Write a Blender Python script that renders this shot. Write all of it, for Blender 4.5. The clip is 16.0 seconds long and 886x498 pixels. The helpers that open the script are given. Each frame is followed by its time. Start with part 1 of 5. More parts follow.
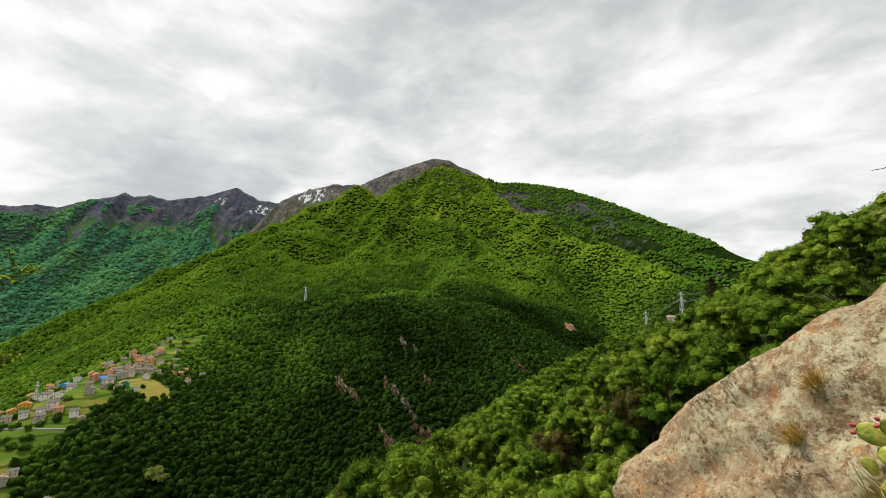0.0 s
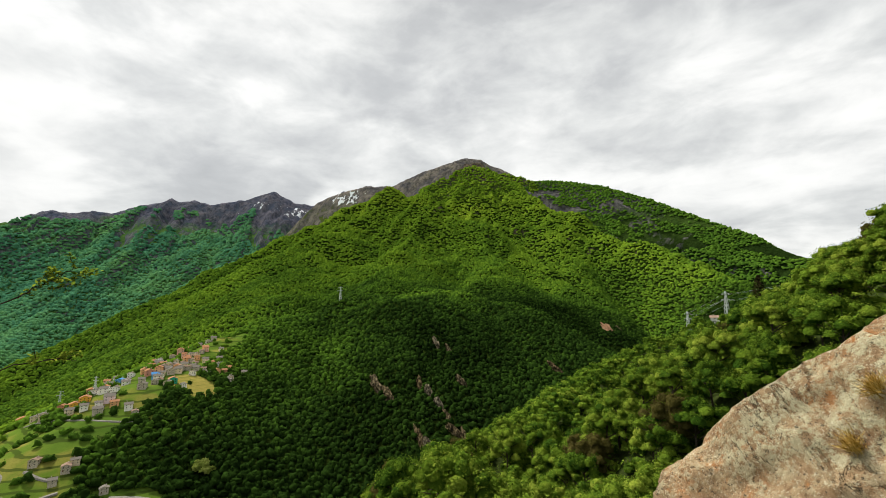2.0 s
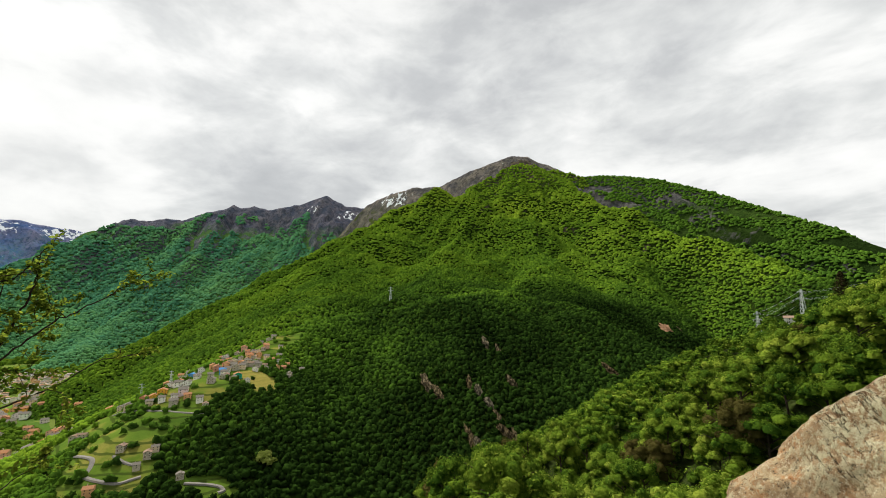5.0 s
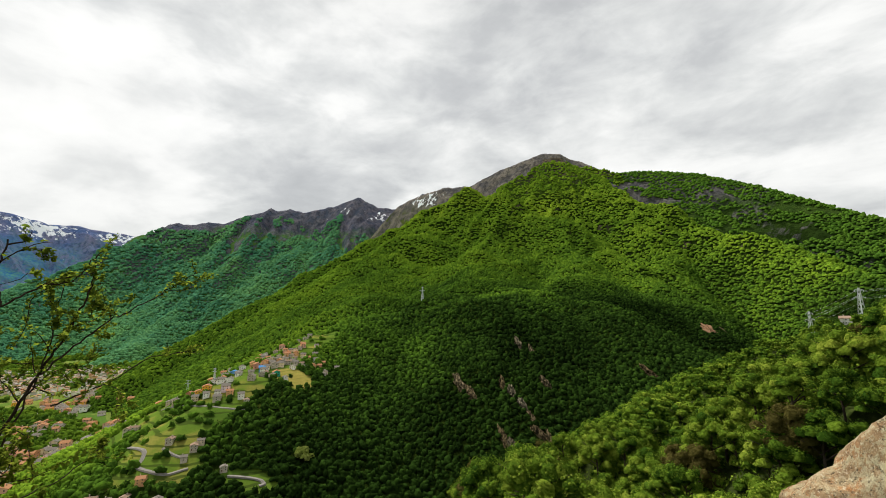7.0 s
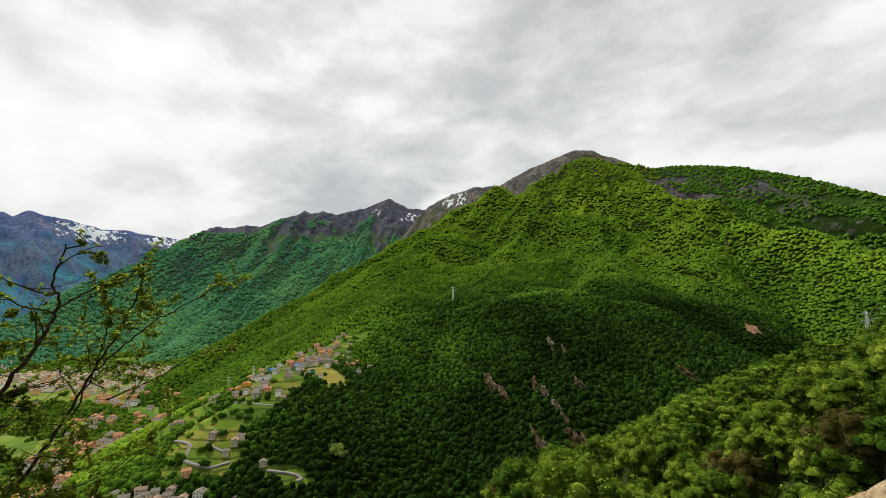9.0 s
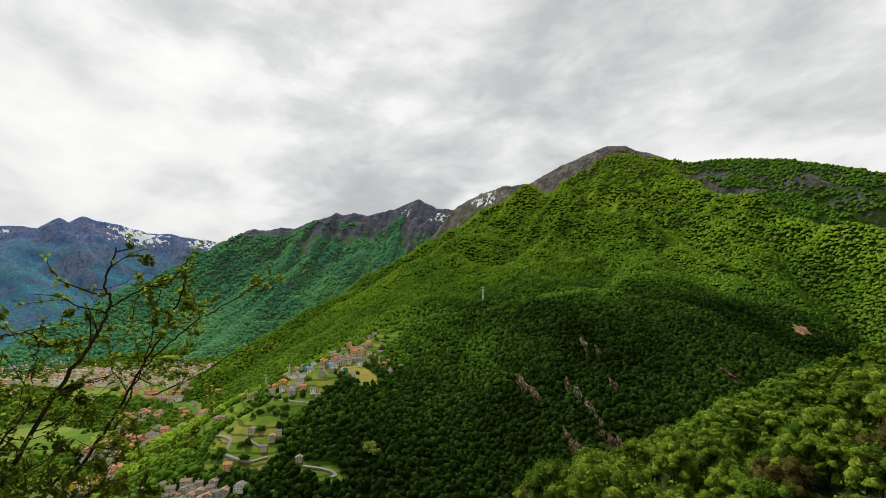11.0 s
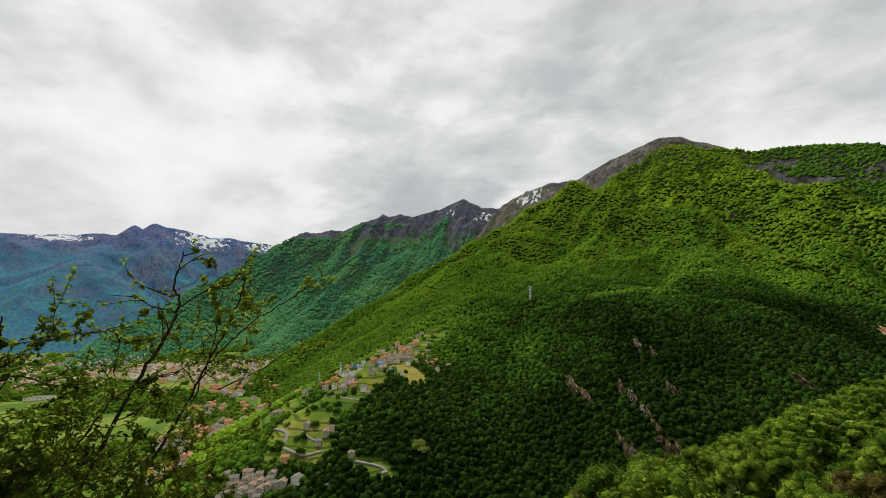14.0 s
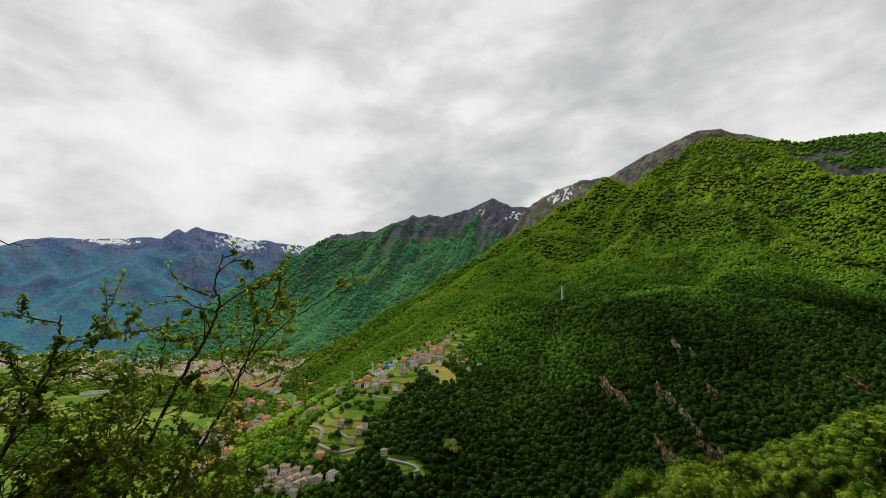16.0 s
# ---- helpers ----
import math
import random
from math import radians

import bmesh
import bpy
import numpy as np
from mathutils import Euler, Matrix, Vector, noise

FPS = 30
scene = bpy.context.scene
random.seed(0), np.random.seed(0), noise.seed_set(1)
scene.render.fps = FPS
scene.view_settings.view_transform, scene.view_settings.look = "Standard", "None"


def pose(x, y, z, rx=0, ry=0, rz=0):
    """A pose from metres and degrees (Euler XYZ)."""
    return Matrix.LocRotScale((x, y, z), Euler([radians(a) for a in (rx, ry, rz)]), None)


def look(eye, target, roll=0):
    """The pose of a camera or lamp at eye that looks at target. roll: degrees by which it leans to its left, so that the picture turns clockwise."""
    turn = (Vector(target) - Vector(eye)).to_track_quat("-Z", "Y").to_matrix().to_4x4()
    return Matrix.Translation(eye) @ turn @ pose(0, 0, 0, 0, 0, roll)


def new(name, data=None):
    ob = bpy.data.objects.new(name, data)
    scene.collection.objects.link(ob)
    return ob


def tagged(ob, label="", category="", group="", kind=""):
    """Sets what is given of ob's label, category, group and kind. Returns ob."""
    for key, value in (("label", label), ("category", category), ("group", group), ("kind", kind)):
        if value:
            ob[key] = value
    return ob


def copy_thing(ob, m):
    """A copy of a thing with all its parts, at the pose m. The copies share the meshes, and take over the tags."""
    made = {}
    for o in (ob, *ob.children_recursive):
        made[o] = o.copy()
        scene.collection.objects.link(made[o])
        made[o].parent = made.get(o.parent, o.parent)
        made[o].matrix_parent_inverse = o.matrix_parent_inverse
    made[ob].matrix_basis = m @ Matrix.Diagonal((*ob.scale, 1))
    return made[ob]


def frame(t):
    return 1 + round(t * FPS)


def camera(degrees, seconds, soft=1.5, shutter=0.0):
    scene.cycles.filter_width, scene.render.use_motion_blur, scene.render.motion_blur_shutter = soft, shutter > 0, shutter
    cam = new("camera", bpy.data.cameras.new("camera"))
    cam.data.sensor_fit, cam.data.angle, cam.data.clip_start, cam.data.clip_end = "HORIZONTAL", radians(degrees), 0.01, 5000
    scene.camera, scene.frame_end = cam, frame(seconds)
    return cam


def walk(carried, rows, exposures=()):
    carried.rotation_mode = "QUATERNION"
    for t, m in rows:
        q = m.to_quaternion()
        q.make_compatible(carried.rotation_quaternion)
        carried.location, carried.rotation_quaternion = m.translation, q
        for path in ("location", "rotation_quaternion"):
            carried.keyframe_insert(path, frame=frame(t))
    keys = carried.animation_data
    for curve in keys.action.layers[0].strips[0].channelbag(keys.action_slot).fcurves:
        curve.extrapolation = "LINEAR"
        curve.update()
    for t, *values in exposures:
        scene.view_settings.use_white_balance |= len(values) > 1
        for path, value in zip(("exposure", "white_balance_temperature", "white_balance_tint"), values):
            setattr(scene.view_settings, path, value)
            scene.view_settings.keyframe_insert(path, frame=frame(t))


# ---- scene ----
EYE = (0.0, 0.0, 230.0)
cam = camera(92.87, 16.0, soft=0.65)
TURN = [(0, 0), (0.5, 1.06), (1, 2.16), (1.5, 3.26), (2, 4.36), (2.5, 5.49), (3, 6.63), (3.5, 7.76), (4, 8.83), (6.5, 14.09), (7, 15.19),
        (7.5, 16.27), (8, 17.34), (8.5, 18.36), (9, 19.33), (11.5, 24.43), (12, 25.48), (12.5, 26.55), (13, 27.6), (13.5, 28.6),
        (14, 29.62), (14.5, 30.61), (15, 31.62), (15.5, 32.63), (16, 33.7)]
walk(cam, [(t, pose(*EYE, 98.17, 0.32, yaw)) for t, yaw in TURN], [(0.0, 0.73), (7.0, 0.69), (12.0, 0.58), (16.0, 0.50)])

# ---- sky and sun ----
SUN_AZ, SUN_EL = 58.0, 60.0


class Nodes:
    """Short hand for building a node tree."""

    def __init__(self, tree):
        self.tree = tree
        tree.nodes.clear()

    def add(self, kind, links=(), **values):
        n = self.tree.nodes.new(kind)
        for k, v in values.items():
            if k == "op":
                n.operation = v
            elif k == "dtype":
                n.data_type = v
            elif k == "btype":
                n.blend_type = v
            elif k == "dims":
                n.noise_dimensions = v
            elif k == "feature":
                n.feature = v
        for key, v in links:
            sock = n.inputs[key]
            if isinstance(v, bpy.types.NodeSocket):
                self.tree.links.new(v, sock)
            else:
                sock.default_value = v
        return n

    def math(self, op, a, b=0.0, clamp=False):
        n = self.add("ShaderNodeMath", [(0, a), (1, b)], op=op)
        n.use_clamp = clamp
        return n.outputs[0]

    def vmath(self, op, a, b=(0, 0, 0)):
        n = self.add("ShaderNodeVectorMath", [(0, a), (1, b)], op=op)
        return n.outputs["Value"] if op in ("DOT_PRODUCT", "LENGTH") else n.outputs[0]

    def noise(self, vec, scale, detail=4.0, rough=0.55, distort=0.0):
        n = self.add("ShaderNodeTexNoise", [("Vector", vec), ("Scale", scale), ("Detail", detail), ("Roughness", rough), ("Distortion", distort)])
        return n.outputs[0]

    def ramp(self, fac, stops, mode="LINEAR"):
        n = self.add("ShaderNodeValToRGB", [("Fac", fac)])
        e = n.color_ramp.elements
        n.color_ramp.interpolation = mode
        while len(e) < len(stops):
            e.new(0.5)
        for el, (p, c) in zip(e, stops):
            el.position = p
            el.color = (c, c, c, 1) if isinstance(c, (int, float)) else (*c, 1)
        return n.outputs[0]

    def mix(self, fac, a, b, btype="MIX"):
        n = self.tree.nodes.new("ShaderNodeMix")
        n.data_type, n.blend_type = "RGBA", btype
        for sock, v in ((n.inputs[0], fac), (n.inputs[6], a), (n.inputs[7], b)):
            if isinstance(v, bpy.types.NodeSocket):
                self.tree.links.new(v, sock)
            elif isinstance(v, (int, float)):
                sock.default_value = v
            else:
                sock.default_value = (*v, 1)
        return n.outputs[2]


def build_world():
    world = bpy.data.worlds.new("overcast_sky")
    scene.world = world
    world.use_nodes = True
    n = Nodes(world.node_tree)
    sky = n.add("ShaderNodeTexSky")
    sky.sky_type, sky.sun_disc = "NISHITA", False
    sky.sun_elevation, sky.sun_rotation = radians(SUN_EL), radians(-SUN_AZ)
    way = n.add("ShaderNodeTexCoord").outputs["Generated"]
    xyz = n.add("ShaderNodeSeparateXYZ", [(0, way)])
    up = n.math("MAXIMUM", xyz.outputs[2], 0.0)
    lift = n.math("ADD", up, 0.16)
    a = radians(68)
    along = n.math("DIVIDE", n.vmath("DOT_PRODUCT", way, (-math.sin(a), math.cos(a), 0)), lift)
    across = n.math("DIVIDE", n.vmath("DOT_PRODUCT", way, (math.cos(a), math.sin(a), 0)), lift)
    plan = n.add("ShaderNodeCombineXYZ", [(0, n.math("MULTIPLY", along, 0.7)), (1, across), (2, 3.7)]).outputs[0]
    billow = n.noise(n.vmath("MULTIPLY", way, (1.0, 1.0, 2.1)), 5.5, 7.0, 0.56, 0.25)
    big = n.noise(plan, 0.75, 3.0, 0.5, 0.3)
    fine = n.noise(plan, 2.1, 5.0, 0.55, 0.4)
    mixed = n.math("ADD", n.math("MULTIPLY", big, 0.42), n.math("ADD", n.math("MULTIPLY", fine, 0.26), n.math("MULTIPLY", billow, 0.32)))
    cloud = n.ramp(mixed, [(0.34, (0.47, 0.48, 0.485)), (0.43, (0.60, 0.61, 0.61)), (0.49, (0.77, 0.78, 0.765)), (0.545, (0.96, 0.96, 0.935)), (0.63, (1.10, 1.095, 1.06))])
    # the bright gap low over the far valley
    g = radians(63)
    gap = n.vmath("DOT_PRODUCT", way, (-math.sin(g) * 0.975, math.cos(g) * 0.975, 0.22))
    gap = n.ramp(gap, [(0.93, 0.0), (0.995, 1.0)], "EASE")
    cloud = n.mix(n.math("MULTIPLY", gap, 0.35), cloud, (1.0, 0.99, 0.95))
    # the sky brightens to mid height; the unseen zenith is dimmed to lessen fill light
    rise = n.ramp(up, [(0.0, 1.0), (0.5, 1.10), (0.75, 0.95), (1.0, 0.85)])
    cloud = n.mix(1.0, cloud, rise, "MULTIPLY")
    bg_sky = n.add("ShaderNodeBackground", [("Color", sky.outputs[0]), ("Strength", 0.06)])
    bg_cloud = n.add("ShaderNodeBackground", [("Color", cloud), ("Strength", 0.6)])
    total = n.add("ShaderNodeMixShader", [(0, 0.93), (1, bg_sky.outputs[0]), (2, bg_cloud.outputs[0])])
    n.add("ShaderNodeOutputWorld", [("Surface", total.outputs[0])])


build_world()
sun = new("sun", bpy.data.lights.new("sun", "SUN"))
sun.data.energy, sun.data.angle, sun.data.color = 5.0, radians(7), (1.0, 0.96, 0.86)
sun.matrix_world = look((-math.sin(radians(SUN_AZ)) * math.cos(radians(SUN_EL)) * 100, math.cos(radians(SUN_AZ)) * math.cos(radians(SUN_EL)) * 100,
                         math.sin(radians(SUN_EL)) * 100), (0, 0, 0))


# ---- materials ----
def material(name, build, rough=0.9, gloss=0.0):
    """A material whose colour and relief come from build(nodes, position) -> colour socket, height socket or None, bump strength, distance."""
    m = bpy.data.materials.new(name)
    m.use_nodes = True
    n = Nodes(m.node_tree)
    place = n.add("ShaderNodeTexCoord").outputs["Object"]
    colour, height, strength, dist = build(n, place)
    if gloss:
        b = n.add("ShaderNodeBsdfPrincipled", [("Base Color", colour), ("Roughness", rough)])
        b.inputs["Specular IOR Level"].default_value = gloss
    else:
        b = n.add("ShaderNodeBsdfDiffuse", [("Color", colour), ("Roughness", rough)])
    if height is not None:
        bump = n.add("ShaderNodeBump", [("Height", height), ("Strength", strength), ("Distance", dist)])
        m.node_tree.links.new(bump.outputs[0], b.inputs["Normal"])
    n.add("ShaderNodeOutputMaterial", [("Surface", b.outputs[0])])
    return m


def steepness(n):
    nz = n.add("ShaderNodeSeparateXYZ", [(0, n.add("ShaderNodeNewGeometry").outputs["True Normal"])]).outputs[2]
    return n.math("SUBTRACT", 1.0, nz)


def height_of(n):
    return n.add("ShaderNodeSeparateXYZ", [(0, n.add("ShaderNodeNewGeometry").outputs["Position"])]).outputs[2]


def between(n, v, lo, hi):
    r = n.add("ShaderNodeMapRange", [(0, v), (1, lo), (2, hi)])
    return r.outputs[0]


def mountain_colour(tree_line, snow, rock_a, rock_b, green_a, green_b, wooded=True, wobble=260, steep_from=0.34, crag_scale=0.016, blend=0.1, drifts=()):
    def build(n, p):
        z = height_of(n)
        wob = n.noise(p, 0.006, 6, 0.6)
        z2 = n.math("ADD", z, n.math("MULTIPLY", n.math("SUBTRACT", wob, 0.5), wobble))
        mask = between(n, z2, tree_line - 400 * blend, tree_line + 600 * blend)
        crag = n.noise(p, crag_scale, 7, 0.62)
        steep = n.ramp(n.math("ADD", steepness(n), n.math("MULTIPLY", n.math("SUBTRACT", crag, 0.5), 0.6)), [(steep_from, 0.0), (steep_from + blend, 1.0)])
        fine = n.noise(p, 0.06, 6, 0.6)
        grass = n.mix(n.ramp(fine, [(0.35, 0.0), (0.65, 1.0)]), green_a, green_b)
        # below the tree line the green is darkened for the shade between crowns
        shaded_floor = n.mix(n.ramp(fine, [(0.35, 0.0), (0.65, 1.0)]), tuple(c * 0.35 for c in green_a), tuple(c * 0.6 for c in green_a))
        green = n.mix(between(n, z2, tree_line - 230, tree_line - 70), shaded_floor if wooded else grass, grass)
        rock = n.mix(n.ramp(crag, [(0.38, 0.0), (0.62, 1.0)]), rock_a, rock_b)
        # crevice shade is put into the rock colour, along the noise of the relief
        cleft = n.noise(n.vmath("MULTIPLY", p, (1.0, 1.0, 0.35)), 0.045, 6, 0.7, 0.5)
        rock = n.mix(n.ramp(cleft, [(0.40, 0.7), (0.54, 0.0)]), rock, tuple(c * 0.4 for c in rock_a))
        both = n.mix(n.math("MAXIMUM", mask, n.math("MULTIPLY", steep, 0.85)), green, rock)
        if snow:
            lie = n.math("ADD", n.noise(n.vmath("MULTIPLY", p, (1.0, 1.0, 0.45)), 0.02, 6, 0.65), n.math("MULTIPLY", between(n, z, snow, snow + 220), 0.14))
            lies = n.math("MULTIPLY", n.ramp(lie, [(0.66, 0.0), (0.69, 1.0)]), between(n, z, snow - 90, snow))
            both = n.mix(lies, both, (0.82, 0.84, 0.87))
        for x, y, z0, wide, high, share in drifts:
            # old snow lies in the couloirs of a few cold hollows
            off = n.vmath("LENGTH", n.vmath("MULTIPLY", n.vmath("SUBTRACT", p, (x, y, z0)), (1 / wide, 1 / wide, 1 / high)))
            lie = n.noise(n.vmath("MULTIPLY", p, (1.0, 1.0, 0.3)), 0.028, 6, 0.68, 0.4)
            lies = n.math("GREATER_THAN", n.math("ADD", lie, n.math("MULTIPLY", between(n, off, 1.0, 0.2), share)), 0.72)
            both = n.mix(lies, both, (0.80, 0.83, 0.87))
        h = n.math("ADD", n.math("MULTIPLY", crag, 1.0), n.math("ADD", n.math("MULTIPLY", fine, 0.3), n.math("MULTIPLY", cleft, 0.6)))
        return both, h, 1.0, 14.0
    return build


M = {}
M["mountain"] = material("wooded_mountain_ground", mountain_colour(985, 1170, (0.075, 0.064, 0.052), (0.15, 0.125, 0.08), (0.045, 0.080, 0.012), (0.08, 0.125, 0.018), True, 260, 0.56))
# slate rock of the ridge, with a blue haze tint put into its colour
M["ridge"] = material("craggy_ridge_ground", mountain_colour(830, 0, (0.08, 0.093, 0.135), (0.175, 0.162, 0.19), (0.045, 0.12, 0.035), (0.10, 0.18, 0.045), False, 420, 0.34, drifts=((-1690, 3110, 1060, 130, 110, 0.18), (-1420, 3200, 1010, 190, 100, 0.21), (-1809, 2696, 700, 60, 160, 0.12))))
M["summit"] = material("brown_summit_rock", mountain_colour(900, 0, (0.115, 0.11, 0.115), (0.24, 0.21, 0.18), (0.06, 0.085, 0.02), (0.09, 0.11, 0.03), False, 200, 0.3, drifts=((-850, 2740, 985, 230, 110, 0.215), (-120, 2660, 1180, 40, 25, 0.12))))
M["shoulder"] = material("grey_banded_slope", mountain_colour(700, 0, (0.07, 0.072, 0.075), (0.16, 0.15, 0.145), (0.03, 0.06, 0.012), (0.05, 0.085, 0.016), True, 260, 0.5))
# the far rock and greens carry the blue of the haze in their colours
M["far"] = material("far_haze_blue_mountain", mountain_colour(640, 0, (0.09, 0.15, 0.33), (0.21, 0.215, 0.33), (0.03, 0.135, 0.32), (0.10, 0.26, 0.21), False, 620, 0.16, 0.0055, 0.3,
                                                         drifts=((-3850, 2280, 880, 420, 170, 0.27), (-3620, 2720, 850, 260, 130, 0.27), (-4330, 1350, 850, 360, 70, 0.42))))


def valley(n, p):
    field = n.add("ShaderNodeTexVoronoi", [("Vector", p), ("Scale", 0.014), ("Randomness", 0.9)])
    tone = n.add("ShaderNodeSeparateColor", [(0, field.outputs["Color"])]).outputs[0]
    grass = n.ramp(tone, [(0.0, (0.08, 0.15, 0.026)), (0.45, (0.13, 0.20, 0.034)), (0.75, (0.19, 0.235, 0.05)), (1.0, (0.09, 0.13, 0.03))])
    fine = n.noise(p, 0.25, 6, 0.65)
    return n.mix(n.ramp(fine, [(0.35, 0.25), (0.6, 0.0)]), grass, (0.03, 0.05, 0.012)), fine, 0.6, 0.6


M["valley"] = material("valley_meadow", valley)


def terrace(n, p):
    patch = n.noise(p, 0.022, 3, 0.5)
    fine = n.noise(p, 0.5, 6, 0.7)
    z = n.math("MULTIPLY", height_of(n), 0.16)
    step = n.math("FRACT", n.math("ADD", z, n.math("MULTIPLY", patch, 1.6)))
    grass = n.ramp(patch, [(0.32, (0.075, 0.14, 0.02)), (0.52, (0.125, 0.195, 0.026)), (0.60, (0.22, 0.225, 0.045)), (0.74, (0.31, 0.26, 0.07))])
    grass = n.mix(n.ramp(step, [(0.0, 0.0), (0.70, 0.0), (0.76, 0.8), (0.95, 0.8), (1.0, 0.0)]), grass, (0.05, 0.075, 0.015))
    # one mown field beside the village has dried to hay
    off = n.vmath("LENGTH", n.vmath("MULTIPLY", n.vmath("SUBTRACT", p, (-384.0, 563.0, 0.0)), (1 / 33, 1 / 29, 0.0)))
    hay = between(n, n.math("ADD", off, n.math("MULTIPLY", n.math("SUBTRACT", fine, 0.5), 0.5)), 1.0, 0.85)
    swath = n.ramp(n.math("FRACT", n.math("MULTIPLY", height_of(n), 0.3)), [(0.0, 1.0), (0.7, 0.8), (0.8, 0.35), (0.95, 0.9)])
    grass = n.mix(n.math("MULTIPLY", hay, swath), grass, (0.36, 0.30, 0.075))
    return n.mix(n.ramp(fine, [(0.35, 0.25), (0.55, 0.0)]), grass, (0.05, 0.08, 0.014)), fine, 0.6, 0.5


M["terrace"] = material("terrace_grass", terrace)


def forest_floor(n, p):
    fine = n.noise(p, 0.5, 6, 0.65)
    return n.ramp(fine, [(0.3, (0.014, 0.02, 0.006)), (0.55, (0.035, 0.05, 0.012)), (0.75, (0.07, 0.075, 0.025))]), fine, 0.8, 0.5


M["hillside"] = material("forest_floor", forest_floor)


def foliage(name, stops, stand, detail=0.9, through_light=0.06, own_weight=0.34, drift_weight=0.72, slope_shading=False):
    """Leaves: a tone for each crown or leaf, drifting over stands of trees."""
    m = bpy.data.materials.new(name)
    m.use_nodes = True
    n = Nodes(m.node_tree)
    geo = n.add("ShaderNodeNewGeometry")
    place = geo.outputs["Position"]
    own = n.math("ADD", n.math("MULTIPLY", geo.outputs["Random Per Island"], 0.6), n.math("MULTIPLY", n.add("ShaderNodeObjectInfo").outputs["Random"], 0.4))
    drift = n.noise(place, stand, 5, 0.62)
    speck = n.noise(place, detail, 5, 0.7)
    tone = n.math("ADD", n.math("MULTIPLY", own, own_weight), n.math("MULTIPLY", drift, drift_weight))
    tone = n.math("ADD", tone, n.math("MULTIPLY", speck, 0.44))
    tone = n.math("SUBTRACT", tone, 0.24)
    if slope_shading:
        # shade of the steep front spur, put into the leaf colour as a darker tone
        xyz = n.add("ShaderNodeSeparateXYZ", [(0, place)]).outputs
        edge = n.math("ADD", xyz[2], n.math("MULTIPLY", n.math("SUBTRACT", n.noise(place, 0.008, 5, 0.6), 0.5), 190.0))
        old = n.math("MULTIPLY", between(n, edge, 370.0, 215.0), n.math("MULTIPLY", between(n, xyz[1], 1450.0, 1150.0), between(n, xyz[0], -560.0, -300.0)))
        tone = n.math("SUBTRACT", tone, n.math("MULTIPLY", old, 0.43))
        # height lightens the leaf tone: younger spring leaves and brighter light up there
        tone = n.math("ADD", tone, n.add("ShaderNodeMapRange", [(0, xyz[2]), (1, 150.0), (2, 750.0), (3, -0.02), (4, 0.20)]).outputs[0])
    colour = n.ramp(tone, [(p, (r * 0.78, g * 0.84, b * 0.80)) for p, (r, g, b) in stops])
    bump = n.add("ShaderNodeBump", [("Height", speck), ("Strength", 0.9), ("Distance", 1.2)])
    d = n.add("ShaderNodeBsdfDiffuse", [("Color", colour), ("Roughness", 0.5), ("Normal", bump.outputs[0])])
    t = n.add("ShaderNodeBsdfTranslucent", [("Color", colour)])
    mixed = n.add("ShaderNodeMixShader", [(0, through_light), (1, d.outputs[0]), (2, t.outputs[0])])
    n.add("ShaderNodeOutputMaterial", [("Surface", mixed.outputs[0])])
    return m


GREENS = [(0.0, (0.006, 0.013, 0.003)), (0.22, (0.026, 0.054, 0.009)), (0.45, (0.078, 0.150, 0.016)), (0.7, (0.175, 0.275, 0.022)), (0.95, (0.29, 0.38, 0.03))]
M["wood"] = foliage("mountain_wood_leaves", GREENS, 0.0035, 0.4, 0.12, own_weight=0.32, drift_weight=0.85, slope_shading=True)
M["wood_valley"] = foliage("valley_tree_leaves", [(p, (r * 0.62, g * 0.62, b * 0.7)) for p, (r, g, b) in GREENS], 0.01, drift_weight=0.86)
# distance haze is put into these leaves as a blue-green tint
M["wood_hazed"] = foliage("ridge_wood_leaves", [(0.1, (0.028, 0.105, 0.085)), (0.45, (0.07, 0.205, 0.115)), (0.8, (0.17, 0.34, 0.11))], 0.0025, own_weight=0.2, drift_weight=0.9)
# darker, cooler greens stand in for the haze that sets the back slope apart
M["wood_back"] = foliage("back_slope_leaves", [(0.1, (0.03, 0.075, 0.014)), (0.45, (0.075, 0.155, 0.02)), (0.8, (0.13, 0.23, 0.025))], 0.008, 0.4, 0.16)
M["leaf"] = foliage("tree_leaves", [(0.12, (0.006, 0.014, 0.002)), (0.40, (0.043, 0.090, 0.010)), (0.66, (0.16, 0.24, 0.022)), (0.92, (0.34, 0.39, 0.05))], 0.06, 1.5, 0.14, 0.62, 0.62)
M["leaf_fresh"] = foliage("fresh_bright_leaves", [(0.12, (0.04, 0.09, 0.008)), (0.42, (0.14, 0.26, 0.02)), (0.7, (0.28, 0.42, 0.035)), (0.94, (0.42, 0.50, 0.07))], 0.1, 1.5, 0.2, 0.5, 0.5)
M["leaf_brown"] = foliage("reddish_brown_leaves", [(0.1, (0.03, 0.025, 0.01)), (0.5, (0.09, 0.075, 0.02)), (0.9, (0.16, 0.12, 0.04))], 0.1, 1.5, 0.15)
M["leaf_pale"] = foliage("pale_yellow_green_leaves", [(0.1, (0.10, 0.13, 0.02)), (0.5, (0.22, 0.26, 0.05)), (0.9, (0.42, 0.42, 0.14))], 0.1, 1.5, 0.2)
M["needles"] = foliage("dark_conifer_needles", [(0.1, (0.012, 0.014, 0.006)), (0.5, (0.035, 0.028, 0.012)), (0.9, (0.07, 0.05, 0.02))], 0.2, 1.5, 0.05)


